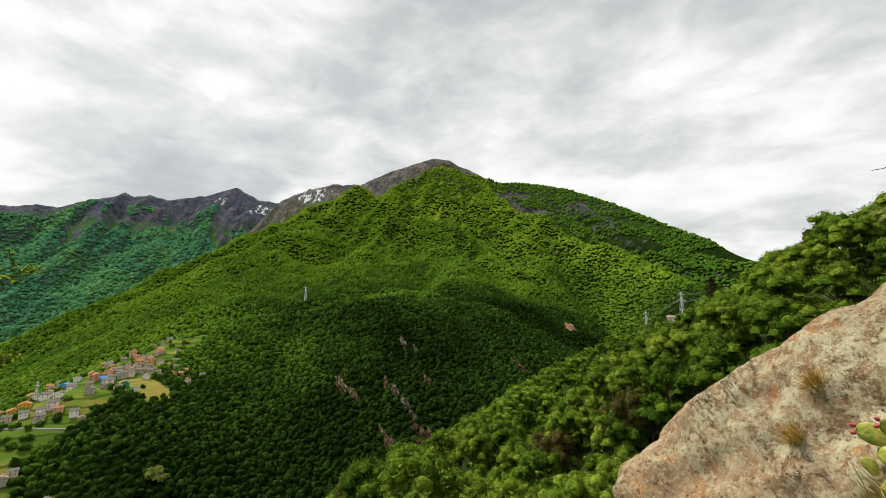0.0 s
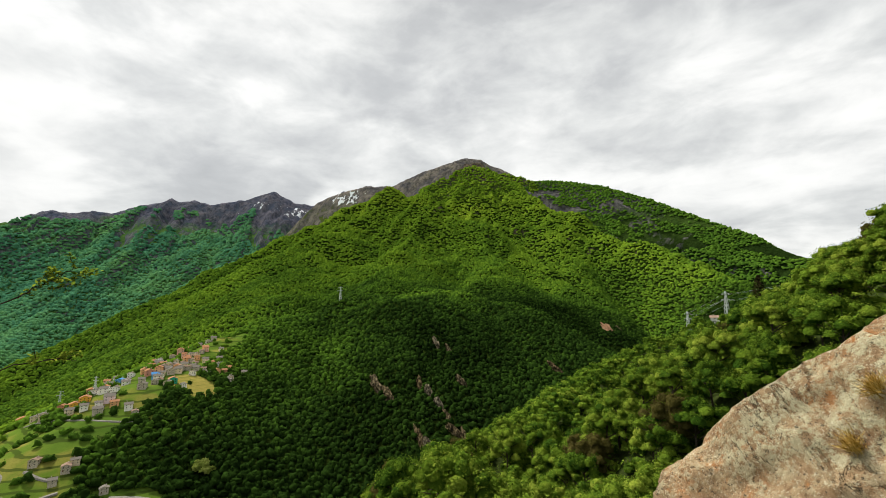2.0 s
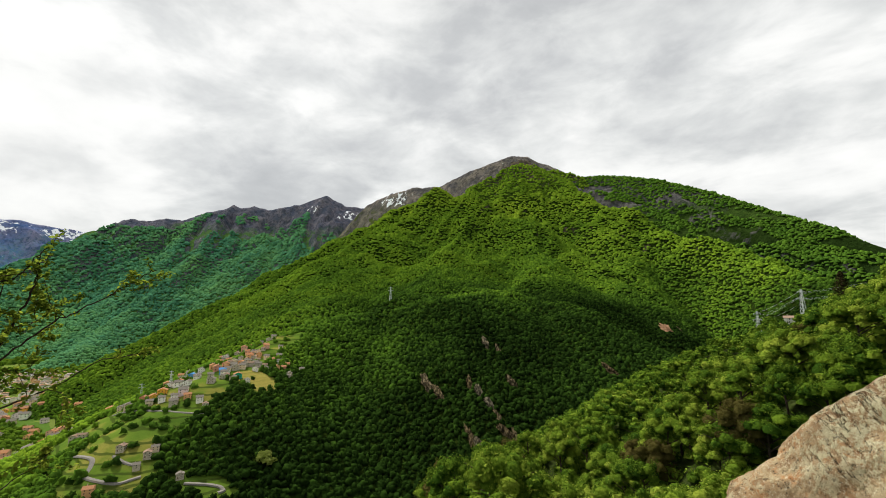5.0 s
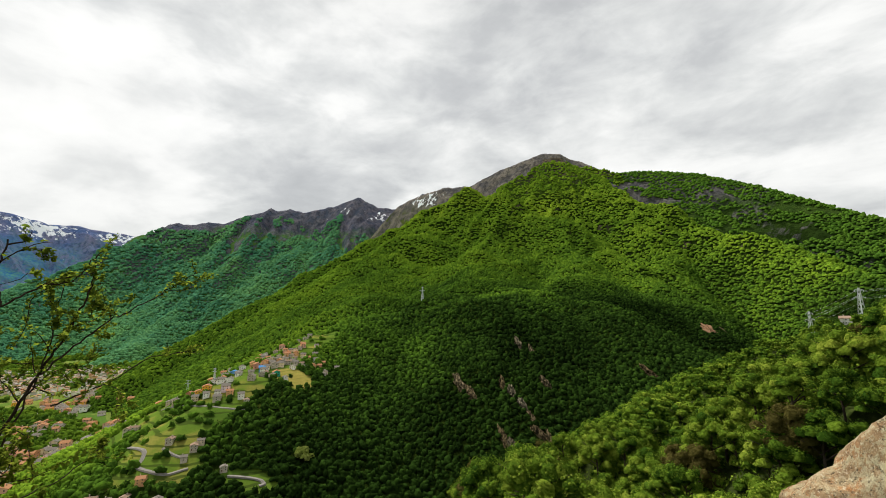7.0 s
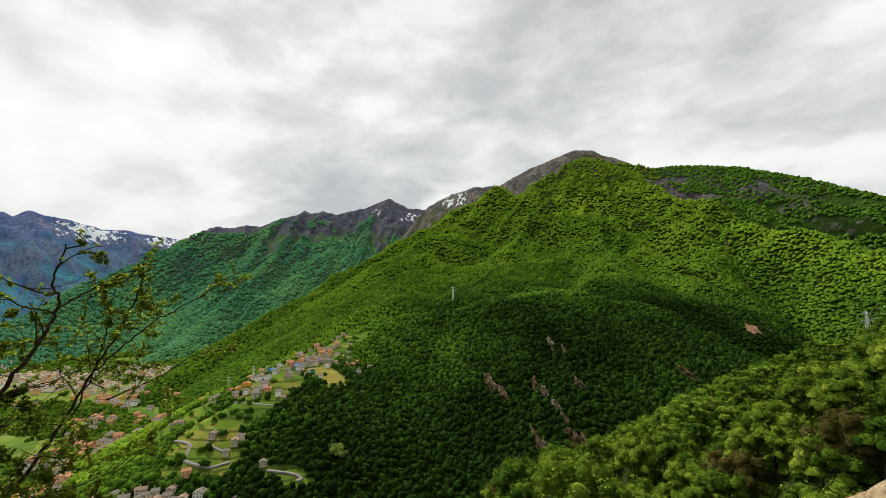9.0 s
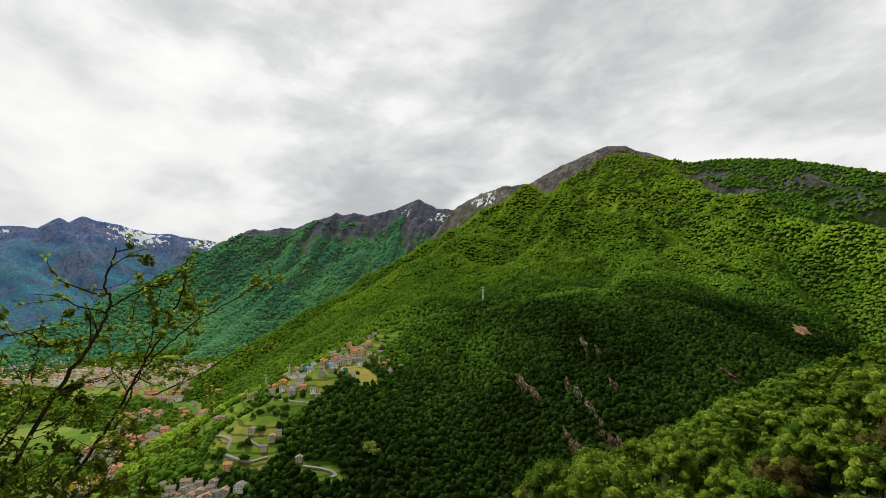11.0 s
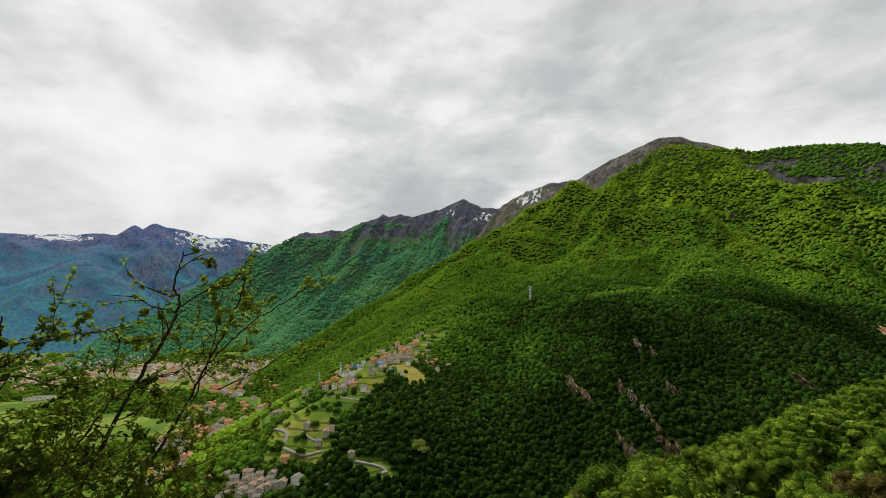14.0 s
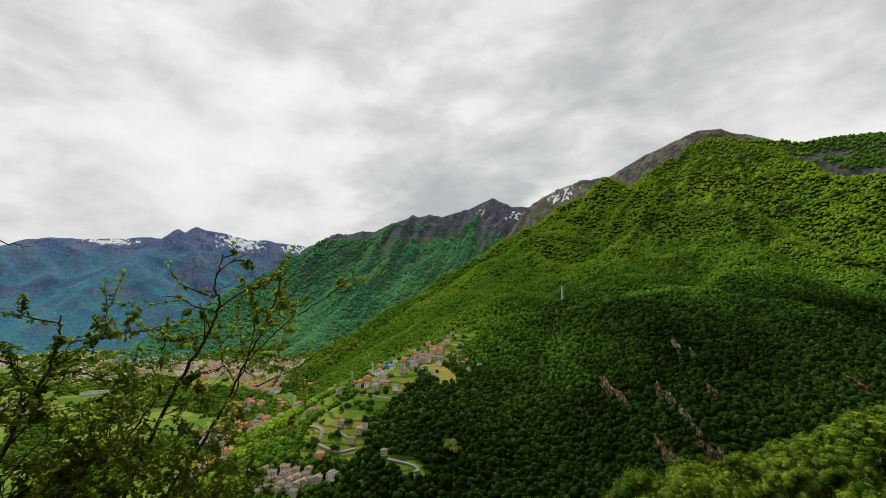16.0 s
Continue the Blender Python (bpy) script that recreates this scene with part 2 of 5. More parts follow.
def bark(n, p):
    g = n.noise(p, 9, 6, 0.65)
    return n.ramp(g, [(0.3, (0.03, 0.022, 0.016)), (0.7, (0.10, 0.08, 0.06))]), g, 0.7, 0.05


M["bark"] = material("bark", bark)


# ---- mesh helpers ----
def mesh_of(name, verts, tris, mat, smooth=True, quads=None):
    me = bpy.data.meshes.new(name)
    verts = np.asarray(verts, dtype=np.float32).reshape(-1, 3)
    loops = [np.asarray(a, dtype=np.int32) for a in (tris, quads) if a is not None and len(a)]
    flat = np.concatenate([a.ravel() for a in loops])
    totals = np.concatenate([np.full(len(a), a.shape[1], dtype=np.int32) for a in loops])
    me.vertices.add(len(verts))
    me.vertices.foreach_set("co", verts.ravel())
    me.loops.add(len(flat))
    me.loops.foreach_set("vertex_index", flat)
    me.polygons.add(len(totals))
    me.polygons.foreach_set("loop_start", np.concatenate([[0], np.cumsum(totals)[:-1]]).astype(np.int32))
    me.polygons.foreach_set("loop_total", totals)
    me.polygons.foreach_set("use_smooth", np.full(len(totals), smooth))
    me.update()
    me.validate()
    if mat:
        me.materials.append(mat)
    return me


def thing(name, label, category, group="", kind=""):
    return tagged(new(name), label, category, group, kind)


def part(name, me, parent, label=""):
    ob = new(name, me)
    ob.parent = parent
    return tagged(ob, label) if label else ob


def lattice(ix, iy, seed):
    h = (ix.astype(np.int64) * 374761393 + iy.astype(np.int64) * 668265263 + seed * 974634541) & 0xFFFFFFFF
    h = ((h ^ (h >> 13)) * 1274126177) & 0xFFFFFFFF
    return ((h ^ (h >> 16)) & 0xFFFF) / 65535.0


def grain(x, y, seed=0):
    ix, iy = np.floor(x), np.floor(y)
    fx, fy = x - ix, y - iy
    fx, fy = fx * fx * (3 - 2 * fx), fy * fy * (3 - 2 * fy)
    a, b = lattice(ix, iy, seed), lattice(ix + 1, iy, seed)
    c, d = lattice(ix, iy + 1, seed), lattice(ix + 1, iy + 1, seed)
    return (a + (b - a) * fx) * (1 - fy) + (c + (d - c) * fx) * fy - 0.5


def fbm(x, y, scale, octaves=5, seed=0, gain=0.5):
    total, amp, f = 0.0, 1.0, 1.0 / scale
    for k in range(octaves):
        total = total + amp * grain(x * f + 17.3 * k, y * f - 9.1 * k, seed + k)
        amp, f = amp * gain, f * 2.03
    return total


def ridged(x, y, scale, octaves=4, seed=0):
    total, amp, f = 0.0, 1.0, 1.0 / scale
    for k in range(octaves):
        total = total + amp * (0.5 - np.abs(2 * grain(x * f + 7.7 * k, y * f + 3.3 * k, seed + k)))
        amp, f = amp * 0.5, f * 2.1
    return total


def crest(x, y, line, slope, cap=0.0):
    """The height of the land that falls away on both sides of a crest line; within cap metres of it the ground is gentler."""
    best = np.full(np.shape(x), -1e4)
    for (x0, y0, z0), (x1, y1, z1) in zip(line, line[1:]):
        dx, dy = x1 - x0, y1 - y0
        u = np.clip(((x - x0) * dx + (y - y0) * dy) / (dx * dx + dy * dy), 0, 1)
        d = np.hypot(x - x0 - u * dx, y - y0 - u * dy)
        fall = slope * np.where(d < cap, d * d / (2 * cap + 1e-6), d - cap / 2)
        best = np.maximum(best, z0 + u * (z1 - z0) - fall)
    return best


def merge(heights, soft):
    top = np.max(heights, axis=0)
    return top + soft * np.log(sum(np.exp((h - top) / soft) for h in heights)) * 0.6


# ---- the land: crest lines ----
LEFT_EDGE = [(-1101, 747, -14), (-1067, 794, 13), (-1058, 886, 70), (-1066, 982, 116), (-1044, 1239, 219), (-967, 1518, 356), (-837, 1816, 528), (-649, 2102, 723), (-505, 2223, 829)]
ROCK_RIDGE = [(-1120, 2890, 1002), (-913, 2805, 1048), (-730, 2755, 1070), (-550, 2745, 1056), (-410, 2719, 1120), (-259, 2708, 1167), (-80, 2699, 1225), (49, 2700, 1215), (159, 2675, 1141), (339, 2578, 1022)]
BACK_RIGHT = [(339, 2578, 1014), (583, 2482, 969), (740, 2388, 909), (903, 2224, 792), (1026, 2059, 669), (1173, 1861, 528), (1231, 1701, 424), (1333, 1491, 350)]
SPINE = [(-426, 2158, 825), (-273, 2133, 796), (-106, 2027, 656), (44, 1900, 599)]
RIB1 = [(44, 1900, 599), (166, 1712, 461), (244, 1561, 370), (310, 1396, 295), (340, 1244, 225), (335, 1100, 171)]
RIB2 = [(64, 2649, 1109), (229, 2469, 910), (371, 2219, 750), (505, 2090, 669), (580, 1966, 574), (645, 1787, 481), (707, 1655, 423), (745, 1472, 361), (755, 1238, 280), (706, 1032, 214)]
UPPER = [(339, 2560, 985), (190, 2610, 1080), (67, 2655, 1150), (-40, 2625, 1150), (-110, 2570, 1075), (-260, 2480, 960)]
RIB2_FRONT = [(371, 2219, 750), (381, 1912, 526), (380, 1606, 347), (386, 1346, 239), (356, 1146, 162)]
UPPER_RIB = [(-10, 2600, 1085), (59, 2499, 923), (119, 2247, 704), (180, 1992, 531)]
MID = [(-221, 1947, 616), (-247, 1763, 506), (-221, 1332, 348), (-146, 1050, 278)]
MID_LEFT = [(-583, 1913, 611), (-645, 1573, 436), (-590, 1214, 291), (-406, 892, 209)]
MID_RIGHT = [(15, 1700, 472), (84, 1347, 330), (90, 1026, 223)]
DOME = [(-438, 786, 177), (-406, 892, 210), (-334, 953, 233), (-248, 1010, 262), (-146, 1050, 278), (-34, 1059, 265), (90, 1026, 223), (185, 962, 173), (236, 900, 128)]
DOME_RIB1 = [(-248, 1010, 262), (-255, 868, 148), (-275, 751, 65), (-293, 652, 8)]
DOME_RIB2 = [(-34, 1059, 265), (31, 919, 142), (53, 818, 49), (14, 745, -7)]
LEFT_RIDGE = [(-3323, 2729, 878), (-3145, 2784, 948), (-3056, 2733, 935), (-2704, 2947, 985), (-2392, 3081, 1112), (-2096, 3170, 1086), (-1903, 3231, 1151), (-1661, 3306, 1204), (-1481, 3336, 1107), (-1301, 3357, 1122), (-1098, 3376, 1214)]
LR_RIB1 = [(-2392, 3081, 1107), (-2290, 2513, 643), (-2131, 2111, 332), (-1921, 1600, 87), (-1826, 1314, 13)]
LR_RIB2 = [(-1661, 3306, 1199), (-1669, 2847, 698), (-1705, 2346, 333), (-1647, 1881, 103)]
LR_RIB3 = [(-3138, 2792, 937), (-3127, 2245, 617), (-2988, 1822, 402), (-2708, 1403, 244), (-2343, 1006, 130), (-2100, 807, 61)]
FAR1 = [(-4709, 620, 661), (-4657, 934, 819), (-4522, 1455, 878), (-4390, 1678, 901), (-4299, 1773, 884)]
FAR2 = [(-4088, 1334, 597), (-4097, 1605, 807), (-4075, 1789, 947), (-4074, 1863, 921), (-4056, 1949, 991), (-3991, 2184, 976), (-3933, 2386, 931), (-3758, 2652, 920), (-3590, 2876, 885)]
FAR2RIB = [(-4075, 1789, 947), (-3887, 1453, 640), (-3723, 1161, 417), (-3499, 847, 237), (-3238, 637, 86)]
FAR2RIB2 = [(-4056, 1949, 991), (-3756, 1764, 564), (-3440, 1615, 275), (-3204, 1408, 79)]
VILLAGE = [(-444, 760, 182), (-447, 700, 170), (-442, 618, 154), (-436, 547, 139), (-418, 485, 115), (-424, 445, 102), (-422, 412, 87), (-413, 385, 64)]

# ---- the plan of the village, its roads and the crags ----
VILLAGE_TOP = [(-470, 739, 0), (-481, 717, 0), (-474, 730, 0), (-489, 681, 6), (-489, 663, 1), (-505, 640, 4), (-450, 567, 5), (-501, 649, 0), (-435, 560, 7), (-443, 586, 1), (-444, 608, 0), (-443, 625, 1), (-424, 574, 0), (-418, 581, 3), (-417, 598, 1), (-410, 608, 0), (-401, 611, 1), (-474, 547, 7), (-404, 552, 8), (-417, 516, 0), (-441, 654, 4), (-412, 645, 4), (-387, 622, 4), (-381, 631, 5), (-458, 663, 3), (-431, 566, 3), (-442, 642, 1)]
VILLAGE_LOW = [(-456, 504, 2), (-432, 486, 10), (-436, 476, 2), (-463, 486, 9), (-447, 469, 2), (-486, 481, 5), (-467, 477, 9), (-402, 479, 2), (-389, 474, 1), (-540, 486, 9), (-510, 472, 3), (-588, 464, 0), (-565, 457, 2), (-511, 419, 1), (-502, 421, 1), (-410, 385, 1), (-381, 397, 3), (-381, 388, 1), (-379, 374, 0), (-394, 341, 4), (-338, 384, 0), (-363, 330, 2), (-372, 320, 1)]
HAMLET = [(-447, 308, 3), (-429, 305, 0), (-426, 298, 0), (-414, 301, 1), (-411, 307, 0), (-404, 298, 3), (-408, 312, 3), (-398, 305, 1), (-391, 299, 0), (-404, 317, 0), (-394, 311, 1), (-386, 305, 1), (-388, 317, 0), (-382, 310, 1), (-391, 323, 1), (-378, 316, 0), (-402, 293, 0), (-382, 298, 0), (-420, 290, 0), (-420, 284, 0), (-473, 305, 1), (-419, 314, 1)]
ROAD_BENDS = [(-525, 403), (-476, 382), (-444, 376), (-427, 372), (-419, 361), (-416, 353), (-403, 352), (-390, 353), (-379, 356), (-374, 362), (-368, 369)]
LANE = [(-411, 378), (-398, 375), (-387, 375), (-377, 377)]
LOW_ROAD = [(-330, 381), (-320, 386), (-310, 391), (-300, 395), (-295, 393), (-298, 388)]
STREET = [(-468, 672), (-457, 657), (-440, 637)]
FOOT_ROAD = [(-336, 342), (-331, 350), (-326, 358)]
OUTCROPS = [(-153, 659, 15, 0), (-132, 644, 12, 0), (-88, 669, 11, 1), (-72, 654, 11, 1), (-54, 634, 11, 1), (-41, 617, 8, 0), (-30, 596, 11, 1), (-15, 588, 11, 1), (-75, 578, 12, 1), (-61, 565, 13, 1), (-72, 774, 12, 1), (-49, 766, 9, 1), (-22, 687, 10, 1), (146, 803, 14, 0), (339, 1130, 16, 2), (381, 1176, 11, 1)]


def main_mountain(x, y):
    h = merge([crest(x, y, LEFT_EDGE, 0.75, 60), crest(x, y, SPINE, 1.0, 90), crest(x, y, RIB1, 1.05, 60), crest(x, y, RIB2, 1.1, 50),
               crest(x, y, RIB2_FRONT, 1.0, 60), crest(x, y, UPPER, 1.0, 30), crest(x, y, UPPER_RIB, 1.0, 60), crest(x, y, MID, 0.55, 160),
               crest(x, y, MID_LEFT, 0.55, 140), crest(x, y, MID_RIGHT, 0.6, 120), crest(x, y, DOME, 1.0, 70), crest(x, y, DOME_RIB1, 0.95, 40),
               crest(x, y, DOME_RIB2, 0.95, 40), crest(x, y, VILLAGE, 0.5, 70)], 5.0)
    rough = np.clip((h - 60) / 450, 0.0, 1.0)
    # gullies and ribs run down from the summit
    out = np.hypot(x, y - 2700)
    turn = np.arctan2(x, 2700 - y) + fbm(x, y, 420, 3, 5) * 0.22
    ribs = ridged(turn * 5.5, out / 1500 + 3.1, 1.0, 3, 7) - 0.18
    return h + ribs * 45 * rough * np.clip(out / 600, 0, 1) + (ridged(x, y, 200, 4, 3) - 0.2) * 44 * rough + fbm(x, y, 60, 4, 9) * 14 * rough


def summit_ridge(x, y):
    h = crest(x, y, ROCK_RIDGE, 1.35, 14)
    near = np.clip(off_line(x, y, ROCK_RIDGE) / 120, 0.15, 1)
    run = x + fbm(x, y, 200, 3, 45) * 90
    return h + ((ridged(run / 95, y / 900, 1.0, 3, 47) - 0.22) * 46 + (ridged(x, y, 90, 4, 43) - 0.2) * 22) * near + fbm(x, y, 40, 4, 49) * 7


def shoulder(x, y):
    h = crest(x, y, BACK_RIGHT, 0.98, 30)
    near = np.clip(off_line(x, y, BACK_RIGHT) / 140, 0.1, 1)
    run = x * 0.8 + y * 0.6 + fbm(x, y, 260, 3, 55) * 120
    return h + ((ridged(run / 150, y / 1200, 1.0, 3, 57) - 0.2) * 44 + (ridged(x, y, 130, 4, 53) - 0.2) * 26) * near


def left_ridge(x, y):
    h = merge([crest(x, y, LEFT_RIDGE, 0.85, 10), crest(x, y, LR_RIB1, 0.75, 30), crest(x, y, LR_RIB2, 0.75, 30), crest(x, y, LR_RIB3, 0.75, 30)], 10.0)
    rough = np.clip(h / 700, 0.0, 1.0) * np.clip(off_line(x, y, LEFT_RIDGE) / 180, 0.25, 1)
    run = x * 0.96 + y * 0.28 + fbm(x, y, 300, 3, 15) * 160
    gullies = ridged(run / 170, y / 1500, 1.0, 4, 17) - 0.2 + 1.6 * (ridged(run / 430, y / 2600, 1.0, 2, 16) - 0.25)
    return h + gullies * 105 * rough + (ridged(x, y, 330, 5, 13) - 0.15) * 60 * rough + fbm(x, y, 60, 4, 19) * 14 * rough


def far_mountain(x, y):
    h = merge([crest(x, y, FAR1, 0.7, 10), crest(x, y, FAR2, 0.75, 10), crest(x, y, FAR2RIB, 0.65, 30), crest(x, y, FAR2RIB2, 0.65, 30)], 10.0)
    rough = np.clip(h / 500, 0.0, 1.0) * np.clip(np.minimum(off_line(x, y, FAR1), off_line(x, y, FAR2)) / 220, 0.2, 1)
    run = y + fbm(x, y, 350, 3, 25) * 200
    return h + (ridged(run / 260, x / 1600, 1.0, 4, 27) - 0.2) * 95 * rough + (ridged(x, y, 300, 5, 23) - 0.15) * 50 * rough + fbm(x, y, 70, 4, 29) * 16 * rough


NEAR_TOP = [(105, 30, 250), (86, 75, 241), (98, 100, 238), (122, 146, 235), (154, 210, 234), (188, 284, 228), (215, 372, 216)]
NEAR_BROW = [(215, 372, 216), (174, 393, 199), (104, 313, 189), (56, 223, 186), (17, 139, 186), (-3, 100, 189), (-13, 74, 193), (-4, 30, 212), (0, 0, 228.3)]
NEAR_BACK = [(0, 0, 228.3), (6, -12, 233), (50, -70, 270), (150, -160, 350)]


LODGE_KNOLL = [(194, 376, 219), (206, 370, 219)]


def hillside(x, y):
    h = merge([crest(x, y, NEAR_TOP, 0.8, 12), crest(x, y, NEAR_BROW, 0.62, 8), crest(x, y, NEAR_BACK, 0.62, 3), crest(x, y, LODGE_KNOLL, 0.8, 6)], 1.0)
    away = np.clip(np.hypot(x, y) / 60 - 0.15, 0, 1)
    return h + fbm(x, y, 30, 4, 31) * 7 * away


def valley_floor(x, y):
    return fbm(x, y, 300, 3, 41) * 4 + 2.0


LANDS = [("ground", valley_floor, "valley", "flat valley floor of meadows and small fields", "ground"),
         ("hillside", hillside, "hillside", "steep wooded hillside falling from a rocky lookout", "hillside"),
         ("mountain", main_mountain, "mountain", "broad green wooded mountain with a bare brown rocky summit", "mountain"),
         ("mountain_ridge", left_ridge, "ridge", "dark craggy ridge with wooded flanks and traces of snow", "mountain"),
         ("far_mountain", far_mountain, "far", "distant mountain painted haze-blue with snow patches under the cloud", "mountain"),
         ("summit_ridge", summit_ridge, "summit", "bare brown and slate summit ridge with traces of snow", "mountain"),
         ("mountain_shoulder", shoulder, "shoulder", "far shoulder of the mountain with grey rock bands between trees", "mountain")]


def off_line(x, y, line):
    """The distance in plan from a line of points."""
    best = np.full(np.shape(x), 1e9)
    for a, c in zip(line, line[1:]):
        dx, dy = c[0] - a[0], c[1] - a[1]
        u = np.clip(((x - a[0]) * dx + (y - a[1]) * dy) / (dx * dx + dy * dy), 0, 1)
        best = np.minimum(best, np.hypot(x - a[0] - u * dx, y - a[1] - u * dy))
    return best


def clearing(x, y, inset=0.0):
    """The open ground of the spur: terraces, meadows and the village."""
    core = off_line(x, y, VILLAGE) + fbm(x, y, 45, 3, 71) * 34
    low = off_line(x, y, LOW_ROAD) + fbm(x, y, 30, 3, 75) * 14
    hay = np.hypot((x + 384) / 36, (y - 563) / 32) + fbm(x, y, 30, 3, 77) * 0.3
    return (core < 44 - inset) | (low < 13 - inset) | (hay < 1 - inset / 34) | (np.hypot(x + 505, y - 430) < 42 - inset)


def land(x, y):
    return np.max([f(x, y) for _, f, *_ in LANDS], axis=0)


def ground_at(x, y):
    return float(land(np.array([float(x)]), np.array([float(y)]))[0])


def build_land():
    """One sheet of ground round the lookout, finer towards it, cut into the lands that it shows."""
    az = np.radians(np.concatenate([np.arange(-54, 84, 0.25), np.arange(84, 306, 3.0)]))
    r = np.concatenate([[0.0, 0.8, 1.6, 2.6, 4.0], np.geomspace(6.0, 200.0, 70), np.geomspace(202.0, 603.0, 140), np.geomspace(606.0, 4960.0, 370)])
    A, R = np.meshgrid(az, r)
    X, Y = -np.sin(A) * R, np.cos(A) * R
    heights = np.array([f(X, Y) for _, f, *_ in LANDS])
    owner, Z = heights.argmax(0), heights.max(0)
    owner[(owner == 2) & clearing(X, Y)] = len(LANDS)
    n, k = A.shape
    idx = np.arange(n * k).reshape(n, k)
    nxt = np.roll(idx, -1, axis=1)
    quads = np.stack([idx[:-1], nxt[:-1], nxt[1:], idx[1:]], -1)[..., ::-1].reshape(-1, 4)
    own = owner[:-1].reshape(-1)
    verts = np.stack([X, Y, Z], -1).reshape(-1, 3)
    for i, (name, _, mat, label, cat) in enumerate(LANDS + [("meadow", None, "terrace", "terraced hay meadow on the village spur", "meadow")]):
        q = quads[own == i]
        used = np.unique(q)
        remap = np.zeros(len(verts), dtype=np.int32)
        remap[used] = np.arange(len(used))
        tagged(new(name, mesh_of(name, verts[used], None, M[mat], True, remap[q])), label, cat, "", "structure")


build_land()


# ---- woods ----
def leaf_quads(rng, pos, nor, leaf):
    n = len(pos)
    nor = nor / (np.linalg.norm(nor, axis=1)[:, None] + 1e-9)
    t = np.cross(nor, rng.normal(size=(n, 3)))
    t /= np.linalg.norm(t, axis=1)[:, None] + 1e-9
    b = np.cross(nor, t)
    s = leaf * rng.uniform(0.65, 1.3, (n, 1))
    verts = np.stack([pos - t * s, pos - b * s * 0.55 + nor * s * 0.12, pos + t * s, pos + b * s * 0.55 + nor * s * 0.12], 1)
    return verts.reshape(-1, 3), np.arange(4 * n).reshape(n, 4)


def dome(sides, levels):
    """A faceted crown, open underneath."""
    v, f = [], []
    for k in range(levels):
        tilt = math.radians(104 - 104 * k / levels)
        for s in range(sides):
            a = 2 * math.pi * (s + 0.5 * (k % 2)) / sides
            v.append((math.sin(tilt) * math.cos(a), math.sin(tilt) * math.sin(a), math.cos(tilt)))
    v.append((0, 0, 1))
    for k in range(levels - 1):
        for s in range(sides):
            a, c = k * sides + s, k * sides + (s + 1) % sides
            d, e = a + sides, c + sides
            f += [(a, c, d), (c, e, d)]
    top = (levels - 1) * sides
    f += [(top + s, top + (s + 1) % sides, levels * sides) for s in range(sides)]
    return np.array(v), np.array(f)


def crowns(name, spots, size, tall, shape, mat, label, rng, lumps=0.3):
    """Many crowns in one mesh; each has its own lumps, lean and size."""
    v0, f0 = dome(*shape)
    n, k = len(spots), len(v0)
    turn = rng.uniform(0, 2 * np.pi, n)
    c, s = np.cos(turn)[:, None], np.sin(turn)[:, None]
    lump = 1 + rng.uniform(-lumps, lumps, (n, k))
    vx, vy, vz = (v0[:, i][None] * lump for i in range(3))
    w = (size * rng.uniform(0.6, 1.4, n))[:, None]
    t = (tall * rng.uniform(0.75, 1.3, n))[:, None]
    px = spots[:, :1] + (vx * c - vy * s) * w
    py = spots[:, 1:2] + (vx * s + vy * c) * w
    pz = spots[:, 2:] + vz * t + rng.uniform(-0.1, 0.7, (n, 1)) * t
    verts = np.stack([px, py, pz], -1).reshape(-1, 3)
    tris = (f0[None] + (np.arange(n) * k)[:, None, None]).reshape(-1, 3)
    return tagged(new(name, mesh_of(name, verts, tris, mat, True)), label, "forest", "", "stuff")


def scatter(rng, az0, az1, r0, r1, step, floor_step):
    """Spots at even steps as a wood would fill the slopes, wider apart further off."""
    out, r = [], r0
    while r < r1:
        s = max(floor_step, step * r)
        a = np.arange(np.radians(az0), np.radians(az1), s / r)
        a = a + rng.uniform(-0.5, 0.5, len(a)) * s / r
        q = r + rng.uniform(-0.5, 0.5, len(a)) * s
        out.append(np.stack([-np.sin(a) * q, np.cos(a) * q], -1))
        r += s
    return np.concatenate(out)


def owners(x, y):
    h = np.array([f(x, y) for _, f, *_ in LANDS])
    return h.argmax(0), h.max(0)


def faces_lookout(x, y):
    """How far the slope at each place leans towards the lookout."""
    e = 25.0
    zx, zy = (land(x + e, y) - land(x - e, y)) / (2 * e), (land(x, y + e) - land(x, y - e)) / (2 * e)
    r = np.hypot(x, y)
    return (zx * x + zy * y) / r - (land(x, y) - 230) / r


